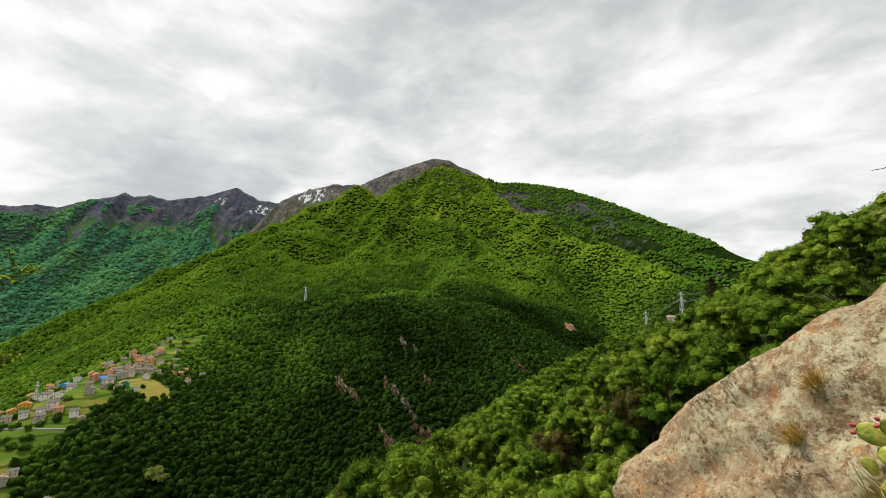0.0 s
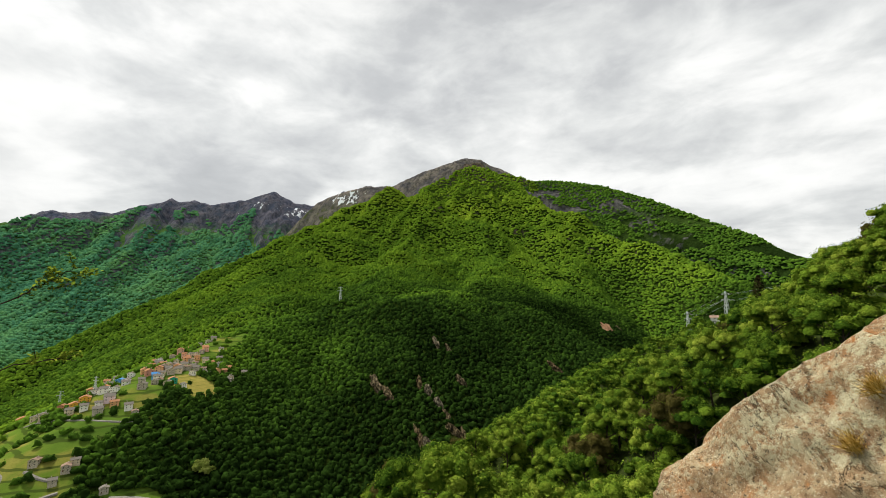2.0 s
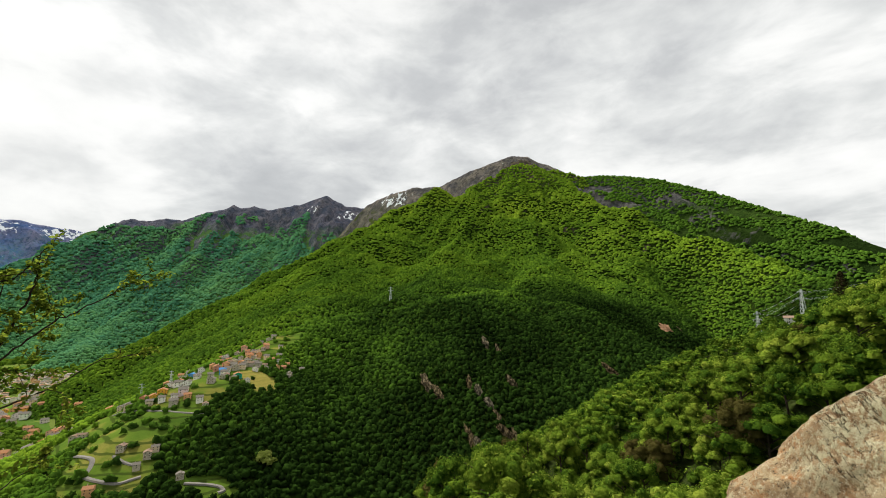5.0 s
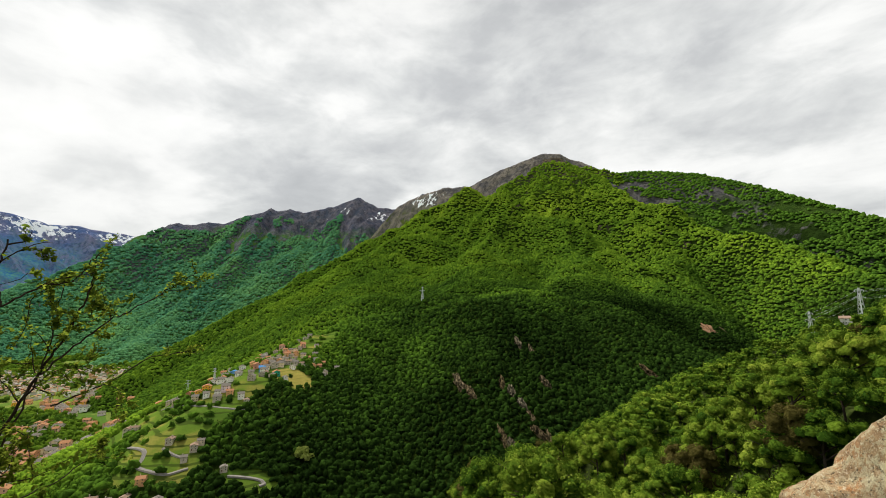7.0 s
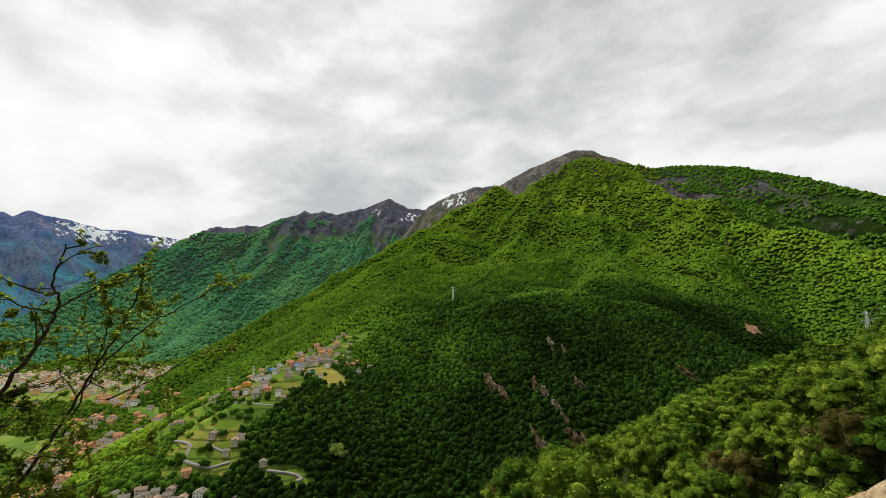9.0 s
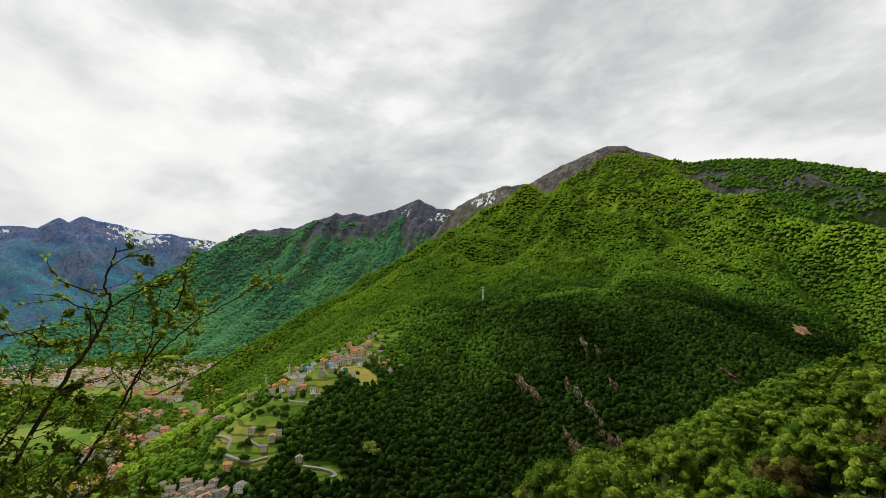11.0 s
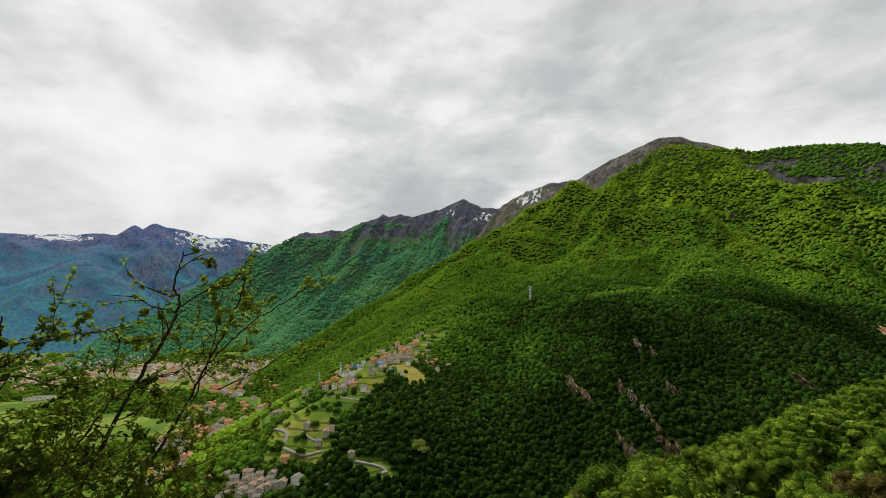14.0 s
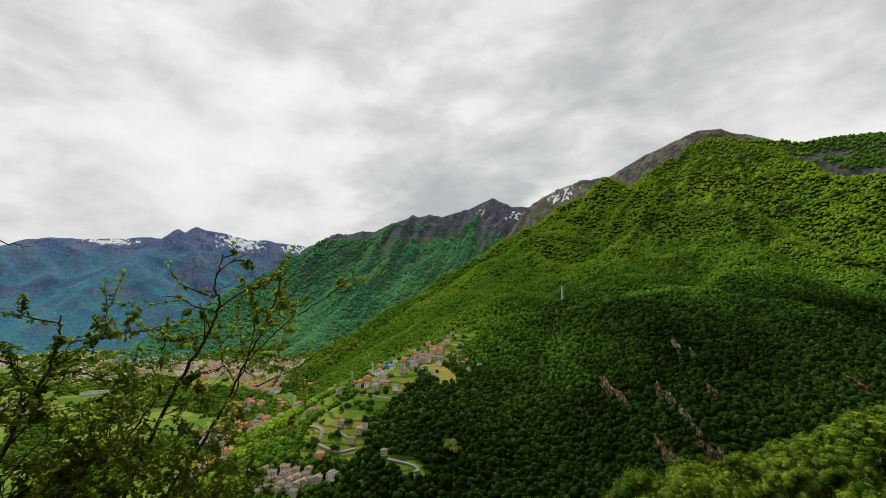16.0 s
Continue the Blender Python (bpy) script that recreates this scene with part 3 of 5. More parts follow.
def build_woods():
    rng = np.random.default_rng(5)
    p = scatter(rng, -54, 62, 300, 1100, 0.0078, 6.4)
    own, z = owners(p[:, 0], p[:, 1])
    bare = clearing(p[:, 0], p[:, 1], 6.0) & (rng.uniform(size=len(p)) > 0.06)
    for x, y, size, _ in OUTCROPS:
        bare |= np.hypot(p[:, 0] - x, p[:, 1] - y) < size * 0.7
    for x, y, *_ in VILLAGE_TOP + VILLAGE_LOW + HAMLET:
        bare |= np.hypot(p[:, 0] - x, p[:, 1] - y) < 7
    keep = (own == 2) & ~bare
    p, z = p[keep], z[keep]
    keep = (faces_lookout(p[:, 0], p[:, 1]) > -0.15) | (rng.uniform(size=len(p)) < 0.15)
    p, z = p[keep], z[keep]
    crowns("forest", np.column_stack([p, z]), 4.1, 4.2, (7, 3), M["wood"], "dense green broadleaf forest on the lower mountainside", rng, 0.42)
    near = np.hypot(p[:, 0], p[:, 1]) < 760
    q = np.repeat(np.column_stack([p, z])[near], 11, axis=0)
    w = rng.normal(size=q.shape)
    w /= np.linalg.norm(w, axis=1)[:, None]
    w[:, 2] = np.abs(w[:, 2])
    v, quads = leaf_quads(rng, q + np.array([0, 0, 1.6]) + w * np.array([4.3, 4.3, 4.5]) * rng.uniform(0.8, 1.12, (len(q), 1)), w + rng.normal(size=w.shape) * 0.35, 0.85)
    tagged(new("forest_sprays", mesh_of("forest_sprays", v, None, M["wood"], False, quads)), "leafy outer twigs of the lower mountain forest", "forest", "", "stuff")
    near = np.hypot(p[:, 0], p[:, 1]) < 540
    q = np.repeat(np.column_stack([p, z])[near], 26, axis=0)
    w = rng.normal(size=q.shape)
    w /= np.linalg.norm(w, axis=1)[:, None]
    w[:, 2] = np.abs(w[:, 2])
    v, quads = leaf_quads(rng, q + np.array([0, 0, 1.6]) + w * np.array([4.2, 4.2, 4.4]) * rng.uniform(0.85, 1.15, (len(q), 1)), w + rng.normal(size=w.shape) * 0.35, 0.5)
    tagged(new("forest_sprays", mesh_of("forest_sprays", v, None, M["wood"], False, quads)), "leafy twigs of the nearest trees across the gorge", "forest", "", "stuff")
    p = scatter(rng, -54, 54, 1100, 2750, 0.0049, 6.0)
    own, z = owners(p[:, 0], p[:, 1])
    line = 1120 + fbm(p[:, 0], p[:, 1], 90, 4, 51) * 110
    bands = (own == 6) & (fbm(p[:, 0] + p[:, 1] * 0.5, z * 2.2, 110, 4, 59) > 0.13)
    keep = ((own == 2) & (z < line)) | ((own == 6) & ~bands)
    p, z = p[keep], z[keep]
    s = 0.0037 * np.hypot(p[:, 0], p[:, 1])
    behind = own[keep] == 6
    for pick, mat, label in ((~behind, "wood", "light green spring forest on the upper mountain"), (behind, "wood_back", "darker green forest on the back shoulder of the mountain")):
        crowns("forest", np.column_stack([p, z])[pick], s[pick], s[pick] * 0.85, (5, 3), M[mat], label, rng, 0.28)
    p = scatter(rng, 12, 82, 1700, 3900, 0.0043, 7.5)
    own, z = owners(p[:, 0], p[:, 1])
    run = p[:, 0] * 0.96 + p[:, 1] * 0.28 + fbm(p[:, 0], p[:, 1], 300, 3, 15) * 160
    line = 730 + fbm(p[:, 0], p[:, 1], 190, 4, 61) * 420 + (ridged(run / 170, p[:, 1] / 1500, 1.0, 4, 17) - 0.2) * 420 + np.clip((-p[:, 0] - 2420) / 160, 0, 1) * 420
    keep = (own == 3) & (z < line)
    p, z = p[keep], z[keep]
    keep = faces_lookout(p[:, 0], p[:, 1]) > -0.15
    p, z = p[keep], z[keep]
    s = 0.0037 * np.hypot(p[:, 0], p[:, 1])
    crowns("forest", np.column_stack([p, z]), s, s * 0.85, (5, 2), M["wood_hazed"], "forest on the flank of the ridge, leaves tinted haze-blue", rng, 0.28)


build_woods()


def tube(points, radii, sides=5):
    """A tapered round limb along the points."""
    pts = np.asarray(points, float)
    rad = np.asarray(radii, float)
    d = np.gradient(pts, axis=0)
    d /= np.linalg.norm(d, axis=1)[:, None] + 1e-9
    ref = np.array([0.31, 0.87, 0.38])
    a = np.cross(d, ref)
    a /= np.linalg.norm(a, axis=1)[:, None] + 1e-9
    b = np.cross(d, a)
    ang = np.linspace(0, 2 * np.pi, sides, endpoint=False)
    ring = pts[:, None] + rad[:, None, None] * (np.cos(ang)[None, :, None] * a[:, None] + np.sin(ang)[None, :, None] * b[:, None])
    n = len(pts)
    idx = np.arange(n * sides).reshape(n, sides)
    nx = np.roll(idx, -1, 1)
    return ring.reshape(-1, 3), np.stack([idx[:-1], nx[:-1], nx[1:], idx[1:]], -1).reshape(-1, 4)


def join(pieces):
    vs, qs, base = [], [], 0
    for v, q in pieces:
        vs.append(v)
        qs.append(q + base)
        base += len(v)
    return np.concatenate(vs), np.concatenate(qs)


def crown_of(rng, clumps, radius, tall, shape, sprays, leaf, core=0.66):
    """A crown of rounded clumps, each ragged with leaf sprays: vertices, triangles, quads."""
    u = rng.normal(size=(clumps, 3))
    u /= np.linalg.norm(u, axis=1)[:, None]
    u[:, 2] = np.where(u[:, 2] < -0.3, -u[:, 2], u[:, 2])
    u[0] = (0, 0, 0.3)
    cen = u * rng.uniform(0.5, 0.86, (clumps, 1)) * np.array([radius, radius, tall])
    size = radius * rng.uniform(0.75, 1.25, clumps) * 1.6 / clumps ** 0.5
    v0, f0 = dome(*shape)
    k = len(v0)
    vs, fs, pos, nor = [], [], [], []
    for i in range(clumps):
        lump = 1 + rng.uniform(-0.22, 0.22, (k, 1))
        vs.append(cen[i] + v0 * lump * size[i] * np.array([core, core, core * 0.88]))
        fs.append(f0 + i * k)
        w = rng.normal(size=(sprays, 3))
        w /= np.linalg.norm(w, axis=1)[:, None]
        w[:, 2] = np.where(w[:, 2] < -0.2, -w[:, 2], w[:, 2])
        pos.append(cen[i] + w * size[i] * rng.uniform(0.85, 1.22, (sprays, 1)))
        nor.append(w + rng.normal(size=w.shape) * 0.28)
    v = np.concatenate(vs)
    qv, q = leaf_quads(rng, np.concatenate(pos), np.concatenate(nor), leaf)
    return np.concatenate([v, qv]), np.concatenate(fs), q + len(v)


def tree(rng, high, radius, mat, leaf, clumps, sprays, label):
    t = thing("tree", label, "tree", "trees on the near hillside")
    stem = np.array([[0, 0, -1.0], [0.1, 0, high * 0.2], [0.25, 0.15, high * 0.45], [0.1, 0.3, high * 0.8]])
    limbs = [tube(stem, [high * 0.022, high * 0.019, high * 0.013, 0.03], 6)]
    for k in range(7):
        a = k * 2.4 + rng.uniform(-0.4, 0.4)
        z0 = high * rng.uniform(0.28, 0.6)
        out = np.array([math.cos(a), math.sin(a), 0]) * radius * 0.85
        limbs.append(tube([[0.15, 0.1, z0], [out[0] * 0.5, out[1] * 0.5, z0 + high * 0.12], [out[0], out[1], z0 + high * 0.2]], [high * 0.009, high * 0.006, 0.02], 4))
    v, q = join(limbs)
    part("trunk", mesh_of("trunk", v, None, M["bark"], True, q), t)
    v, f, q = crown_of(rng, clumps, radius, high * 0.42, (6, 3), sprays, leaf, 0.8)
    v = v + np.array([0, 0, high * 0.56])
    part("crown", mesh_of("crown", v, f, mat, True, q), t)
    return t


def conifer(rng, high, x, y, z):
    t = thing("conifer", "tall dark reddish conifer above the hillside trees", "tree")
    v, q = tube([[0, 0, -1], [0, 0, high * 0.5], [0.1, 0, high]], [0.35, 0.22, 0.03], 6)
    part("trunk", mesh_of("trunk", v, None, M["bark"], True, q), t)
    n = 2600
    h = rng.uniform(0.06, 1.0, n)
    reach = (1 - h) ** 0.6 * high * 0.27 * rng.uniform(0.35, 1.0, n) + 0.15
    a = rng.uniform(0, 2 * np.pi, n)
    pos = np.stack([np.cos(a) * reach, np.sin(a) * reach, h * high - reach * 0.25], 1)
    nor = np.stack([np.cos(a) * 0.7, np.sin(a) * 0.7, np.full(n, 0.8)], 1) + rng.normal(size=(n, 3)) * 0.35
    v, q = leaf_quads(rng, pos, nor, 0.42)
    part("crown", mesh_of("crown", v, None, M["needles"], False, q), t)
    t.matrix_basis = pose(x, y, z)


def plant(rng, p, z, shape, lift, name, label):
    """One leafy shape set at many places, turned and sized anew, as one mesh."""
    v0, f0, q0 = shape
    n, k = len(p), len(v0)
    a = rng.uniform(0, 2 * np.pi, n)
    c, s = np.cos(a)[:, None], np.sin(a)[:, None]
    w = rng.uniform(0.7, 1.3, (n, 1))
    x = p[:, :1] + (v0[:, 0] * c - v0[:, 1] * s) * w
    y = p[:, 1:] + (v0[:, 0] * s + v0[:, 1] * c) * w
    zz = z[:, None] + lift * w + v0[:, 2] * w
    verts = np.stack([x, y, zz], -1).reshape(-1, 3)
    step = (np.arange(n) * k)[:, None, None]
    tagged(new(name, mesh_of(name, verts, (f0[None] + step).reshape(-1, 3), M["leaf"], False, (q0[None] + step).reshape(-1, 4))), label, "forest", "", "stuff")


def build_near_trees():
    rng = np.random.default_rng(11)
    kinds = []
    for k in range(10):
        high = rng.uniform(8, 12)
        mat, label = ("leaf", "leafy green chestnut tree on the steep hillside")
        if k == 7:
            mat, label = "leaf_brown", "tree with reddish brown young leaves on the hillside"
        if k == 8:
            mat, label = "leaf_pale", "tree with pale yellow-green blossom on the hillside"
        if k == 9:
            mat, label = "leaf_fresh", "young tree with bright fresh green leaves behind the boulder"
        kinds.append(tree(rng, high, high * rng.uniform(0.36, 0.46), M[mat], 0.17, 36, 46, label))
    p = scatter(rng, -62, 12, 48, 140, 0.01, 6.4)
    own, z = owners(p[:, 0], p[:, 1])
    fresh = list(range(10))
    for (x, y), o, h in zip(p, own, z):
        if o != 1:
            continue
        k = int(rng.choice([0, 1, 2, 3, 4, 5, 6, 0, 1, 2, 3, 4, 5, 6, 0, 1, 2, 3, 7, 8]))
        if 0.52 < x / y < 0.95 and math.hypot(x, y) < 78 and rng.uniform() < 0.7:
            k = 9
        m = pose(x, y, h - 0.4, rng.uniform(-5, 5), rng.uniform(-5, 5), rng.uniform(0, 360))
        if k in fresh:
            fresh.remove(k)
            kinds[k].matrix_basis = m
        else:
            copy_thing(kinds[k], m @ Matrix.Diagonal((*[rng.uniform(0.7, 1.15)] * 3, 1)))
    bushes = []
    for k in range(3):
        t = thing("bush", "low leafy bush below the lookout", "bush", "bushes below the lookout")
        v, q = join([tube([[0, 0, -0.8], [0.1 * c, 0.1 * s, 0.4], [0.7 * c, 0.7 * s, 1.1]], [0.05, 0.04, 0.01], 5) for c, s in ((1, 0), (-0.5, 0.8), (-0.5, -0.8))])
        part("stem", mesh_of("stem", v, None, M["bark"], True, q), t)
        v, f, q = crown_of(rng, 22, 1.7, 1.3, (5, 2), 75, 0.075)
        part("crown", mesh_of("crown", v + np.array([0, 0, 1.0]), f, M["leaf"], False, q), t)
        bushes.append(t)
    p = scatter(rng, -54, 4, 22, 48, 0.01, 4.4)
    own, z = owners(p[:, 0], p[:, 1])
    for i, ((x, y), h) in enumerate(zip(p, z)):
        m = pose(x, y, h - 0.2, rng.uniform(-8, 8), rng.uniform(-8, 8), rng.uniform(0, 360))
        if i < 3:
            bushes[i].matrix_basis = m
        else:
            s = rng.uniform(0.8, 1.3)
            copy_thing(bushes[i % 3], m @ Matrix.Diagonal((s, s, s, 1)))
    p = scatter(rng, -56, 8, 44, 150, 0.01, 3.4)
    own, z = owners(p[:, 0], p[:, 1])
    plant(rng, p, z, crown_of(rng, 3, 1.7, 1.3, (5, 2), 20, 0.3), 0.6, "undergrowth", "tangled green undergrowth between the trees")
    # further along the spur the trees close up into one wood
    p = scatter(rng, -58, 12, 140, 500, 0.01, 8.2)
    own, z = owners(p[:, 0], p[:, 1])
    keep = (own == 1) & (np.hypot(p[:, 0] - 199, p[:, 1] - 372) > 11)
    p, z = p[keep], z[keep]
    keep = faces_lookout(p[:, 0], p[:, 1]) > -0.35
    p, z = p[keep], z[keep]
    half = rng.uniform(size=len(p)) < 0.5
    for pick in (half, ~half):
        plant(rng, p[pick], z[pick], crown_of(rng, 20, 4.3, 4.4, (5, 2), 12, 0.34, 0.88), 4.2, "forest", "bright green wood covering the spur of the hillside")
    # a stand of pale flowering trees at the foot of the mountain
    for x, y, s in ((-282, 441, 1.3), (-287, 437, 1.1), (-278, 437, 1.2), (-284, 446, 1.2), (-275, 444, 1.0), (-290, 443, 1.0)):
        copy_thing(kinds[8], pose(x, y, ground_at(x, y) - 0.5, 0, 0, rng.uniform(0, 360)) @ Matrix.Diagonal((s, s, s, 1)))
    conifer(rng, 23.0, 150, 236, float(land(np.array([150.0]), np.array([236.0]))[0]) - 0.5)


build_near_trees()


# ---- boulder ----
def rock_face(n, p):
    broad = n.noise(p, 1.3, 5, 0.6, 0.4)
    grainy = n.noise(p, 7.0, 9, 0.74, 0.3)
    base = n.ramp(grainy, [(0.32, (0.12, 0.075, 0.045)), (0.44, (0.26, 0.175, 0.105)), (0.54, (0.35, 0.25, 0.15)), (0.68, (0.41, 0.325, 0.22))])
    rust = n.noise(p, 4.2, 8, 0.72, 0.6)
    base = n.mix(n.ramp(rust, [(0.53, 0.0), (0.62, 0.85)]), base, (0.42, 0.185, 0.07))
    # bedding runs down the face in thin dark seams
    slant = n.add("ShaderNodeCombineXYZ", [(0, n.math("MULTIPLY", n.vmath("DOT_PRODUCT", p, tuple(ALONG)), 3.4)), (1, n.math("MULTIPLY", n.vmath("DOT_PRODUCT", p, tuple(DOWN)), 0.7)),
                                           (2, n.math("MULTIPLY", n.vmath("DOT_PRODUCT", p, tuple(FACE)), 3.0))]).outputs[0]
    layer = n.noise(slant, 2.6, 7, 0.66, 0.7)
    tint = n.ramp(layer, [(0.36, 0.0), (0.46, 0.5), (0.60, 0.0)])
    base = n.mix(tint, base, (0.24, 0.15, 0.09))
    lichen = n.noise(p, 13.0, 9, 0.80, 0.2)
    spread = n.math("MULTIPLY", n.ramp(lichen, [(0.47, 0.0), (0.53, 1.0)]), n.ramp(broad, [(0.40, 0.1), (0.56, 1.0)]))
    base = n.mix(n.math("MULTIPLY", spread, 0.82), base, (0.50, 0.48, 0.34))
    salt = n.noise(p, 55.0, 4, 0.75)
    base = n.mix(n.ramp(salt, [(0.57, 0.0), (0.63, 0.7)]), base, (0.58, 0.54, 0.42))
    pits = n.noise(p, 34.0, 6, 0.78)
    base = n.mix(n.ramp(pits, [(0.36, 0.9), (0.44, 0.0)]), base, (0.05, 0.042, 0.034))
    crack = n.math("ABSOLUTE", n.math("SUBTRACT", layer, 0.47))
    seam = n.math("MULTIPLY", n.ramp(crack, [(0.0, 1.0), (0.014, 0.0)]), n.ramp(n.noise(p, 1.7, 4, 0.6), [(0.52, 0.0), (0.60, 1.0)]))
    base = n.mix(n.math("MULTIPLY", seam, 0.9), base, (0.03, 0.024, 0.018))
    base = n.mix(1.0, base, (1.0, 0.97, 0.90), "MULTIPLY")
    h = n.math("ADD", n.math("MULTIPLY", pits, 0.5), n.math("ADD", grainy, n.math("MULTIPLY", lichen, 0.5)))
    h = n.math("SUBTRACT", h, n.math("MULTIPLY", seam, 0.9))
    return base, h, 1.0, 0.045


ALONG = Vector((0.59, -0.50, 0.63)).normalized()
FACE = Vector((-0.80, -0.42, 0.42))
FACE = (FACE - ALONG * FACE.dot(ALONG)).normalized()
DOWN = ALONG.cross(FACE).normalized()
SLAB = Vector((2.5, 1.7, 1.1))
CORNER = Vector(EYE) + Vector((1.15, 3.2, -1.12)) - ALONG * 0.12 - DOWN * 0.02 + FACE * 0.02


M["boulder"] = material("lichened_rock", rock_face)


def slab_relief(w):
    return (noise.fractal(w * 0.7, 0.9, 2.1, 5) * 0.09 - abs(noise.noise(w * 1.6)) * 0.07 + noise.fractal(w * 2.6, 0.7, 2.1, 6) * 0.045
            + noise.fractal(Vector((w.dot(ALONG) * 1.2, w.dot(DOWN) * 7.0, w.dot(FACE) * 7.0)), 0.8, 2.0, 4) * 0.03)


def on_slab(u, v, lift=0.0):
    """A place on the face of the boulder, u metres along its upper edge and v down from it."""
    w = CORNER + ALONG * u + DOWN * v
    return w + FACE * (slab_relief(w) + lift + 0.10 * math.sin(math.pi * min(max(u / (2 * SLAB.x), 0), 1)))


def build_boulder():
    """A great slab leaning on the lookout, higher towards its far end."""
    bm = bmesh.new()
    bmesh.ops.create_cube(bm, size=2.0)
    bmesh.ops.subdivide_edges(bm, edges=bm.edges[:], cuts=95, use_grid_fill=True)
    for v in bm.verts:
        c = v.co
        q = (abs(c.x) ** 14 + abs(c.y) ** 14 + abs(c.z) ** 14) ** (1 / 14)
        c = c / q
        w = CORNER + ALONG * (c.x + 1) * SLAB.x + DOWN * (c.y + 1) * SLAB.y + FACE * (c.z - 1) * SLAB.z
        w += FACE * 0.10 * math.sin(math.pi * (c.x + 1) / 2) * max(c.z, 0) - DOWN * 0.15 * math.sin(math.pi * min((c.x + 1) * 0.9, 1)) * max(-c.y, 0)
        d = (ALONG * c.x ** 5 * 0.6 + DOWN * c.y ** 5 * 0.8 + FACE * c.z ** 5).normalized()
        v.co = w + d * slab_relief(w)
    me = bpy.data.meshes.new("boulder")
    bm.to_mesh(me)
    bm.free()
    me.materials.append(M["boulder"])
    for f in me.polygons:
        f.use_smooth = True
    tagged(new("boulder", me), "huge reddish grey boulder with pale lichen beside the lookout", "rock")


build_boulder()


# ---- valley woods and crags ----
def build_valley_trees():
    rng = np.random.default_rng(21)
    p = scatter(rng, 28, 100, 420, 2900, 0.008, 8.0)
    own, z = owners(p[:, 0], p[:, 1])
    dense = fbm(p[:, 0], p[:, 1], 160, 4, 81)
    keep = (own == 0) & (dense > 0.0 - 0.10 * np.clip(np.hypot(p[:, 0], p[:, 1]) / 1000 - 1.7, 0, 1))
    bank = (own == 0) & (off_line(p[:, 0], p[:, 1], ROAD_BENDS) < 160) & (dense > -0.1)
    for x, y, *_ in VILLAGE_LOW + HAMLET:
        bank &= np.hypot(p[:, 0] - x, p[:, 1] - y) > 13
    keep |= bank
    p, z = p[keep], z[keep]
    s = np.maximum(3.6, 0.0042 * np.hypot(p[:, 0], p[:, 1]))
    crowns("valley_trees", np.column_stack([p, z]), s, s * 1.2, (5, 2), M["wood_valley"], "clumps of dark green trees between valley fields", rng, 0.35)


build_valley_trees()


def crag(n, p):
    a = n.noise(n.vmath("MULTIPLY", p, (1.0, 1.0, 0.4)), 0.3, 7, 0.68, 0.8)
    own = n.add("ShaderNodeObjectInfo").outputs["Random"]
    base = n.ramp(a, [(0.38, (0.012, 0.012, 0.010)), (0.48, (0.07, 0.062, 0.045)), (0.57, (0.21, 0.185, 0.13)), (0.66, (0.40, 0.36, 0.28))])
    warm = n.mix(1.0, base, (1.0, 0.84, 0.60), "MULTIPLY")
    return n.mix(own, base, warm), a, 1.0, 1.5


def scar(n, p):
    a = n.noise(p, 0.5, 6, 0.65)
    return n.ramp(a, [(0.3, (0.18, 0.10, 0.06)), (0.6, (0.42, 0.25, 0.15)), (0.8, (0.5, 0.36, 0.25))]), a, 1.0, 1.0


M["crag"], M["scar"] = material("grey_brown_crag", crag), material("bare_orange_earth", scar)


def build_outcrops():
    """Steep bare slabs and ribs of rock that stand out of the wood, split by upright clefts."""
    rng = np.random.default_rng(8)
    for x, y, size, kind in OUTCROPS:
        bm = bmesh.new()
        bmesh.ops.create_icosphere(bm, subdivisions=4, radius=1.0)
        seed = Vector((x * 0.1, y * 0.1, size))
        wide, lean = rng.uniform(0.42, 0.66), rng.uniform(0.45, 0.85)
        for v in bm.verts:
            d = v.co.copy()
            k = 1 + 0.55 * noise.fractal(d * 1.4 + seed, 0.8, 2.0, 4) - 0.7 * abs(noise.noise(Vector((d.x * 4 + d.z * 2.2, d.y * 4, d.z * 1.1)) + seed))
            v.co = Vector((d.x * size * wide - d.z * size * lean, d.y * size * 0.35, d.z * size * 1.25)) * k
        me = bpy.data.meshes.new("outcrop")
        bm.to_mesh(me)
        bm.free()
        me.materials.append(M["scar"] if kind == 2 else M["crag"])
        ob = tagged(new("outcrop", me), ("orange bare earth scar in the wooded gorge" if kind == 2 else "steep grey brown crag breaking through the forest"), "rock", "crags on the mountainside")
        z = float(land(np.array([x]), np.array([y]))[0])
        ob.matrix_basis = pose(x, y, z + size * 0.2, -38, 0, rng.uniform(-20, 20))


build_outcrops()


# ---- houses ----
def plaster(colour):
    def build(n, p):
        a = n.noise(p, 0.7, 5, 0.6)
        streak = n.noise(n.vmath("MULTIPLY", p, (2.0, 2.0, 0.25)), 1.0, 4, 0.6)
        c = n.mix(n.ramp(a, [(0.35, 0.35), (0.6, 0.0)]), colour, tuple(v * 0.72 for v in colour))
        return n.mix(n.ramp(streak, [(0.55, 0.0), (0.75, 0.35)]), c, tuple(v * 0.6 for v in colour)), a, 0.3, 0.03
    return build


def roofing(colour):
    def build(n, p):
        a = n.noise(p, 1.6, 5, 0.65)
        c = n.mix(n.ramp(a, [(0.35, 0.6), (0.65, 0.0)]), colour, tuple(v * 0.5 for v in colour))
        return c, a, 0.6, 0.06
    return build


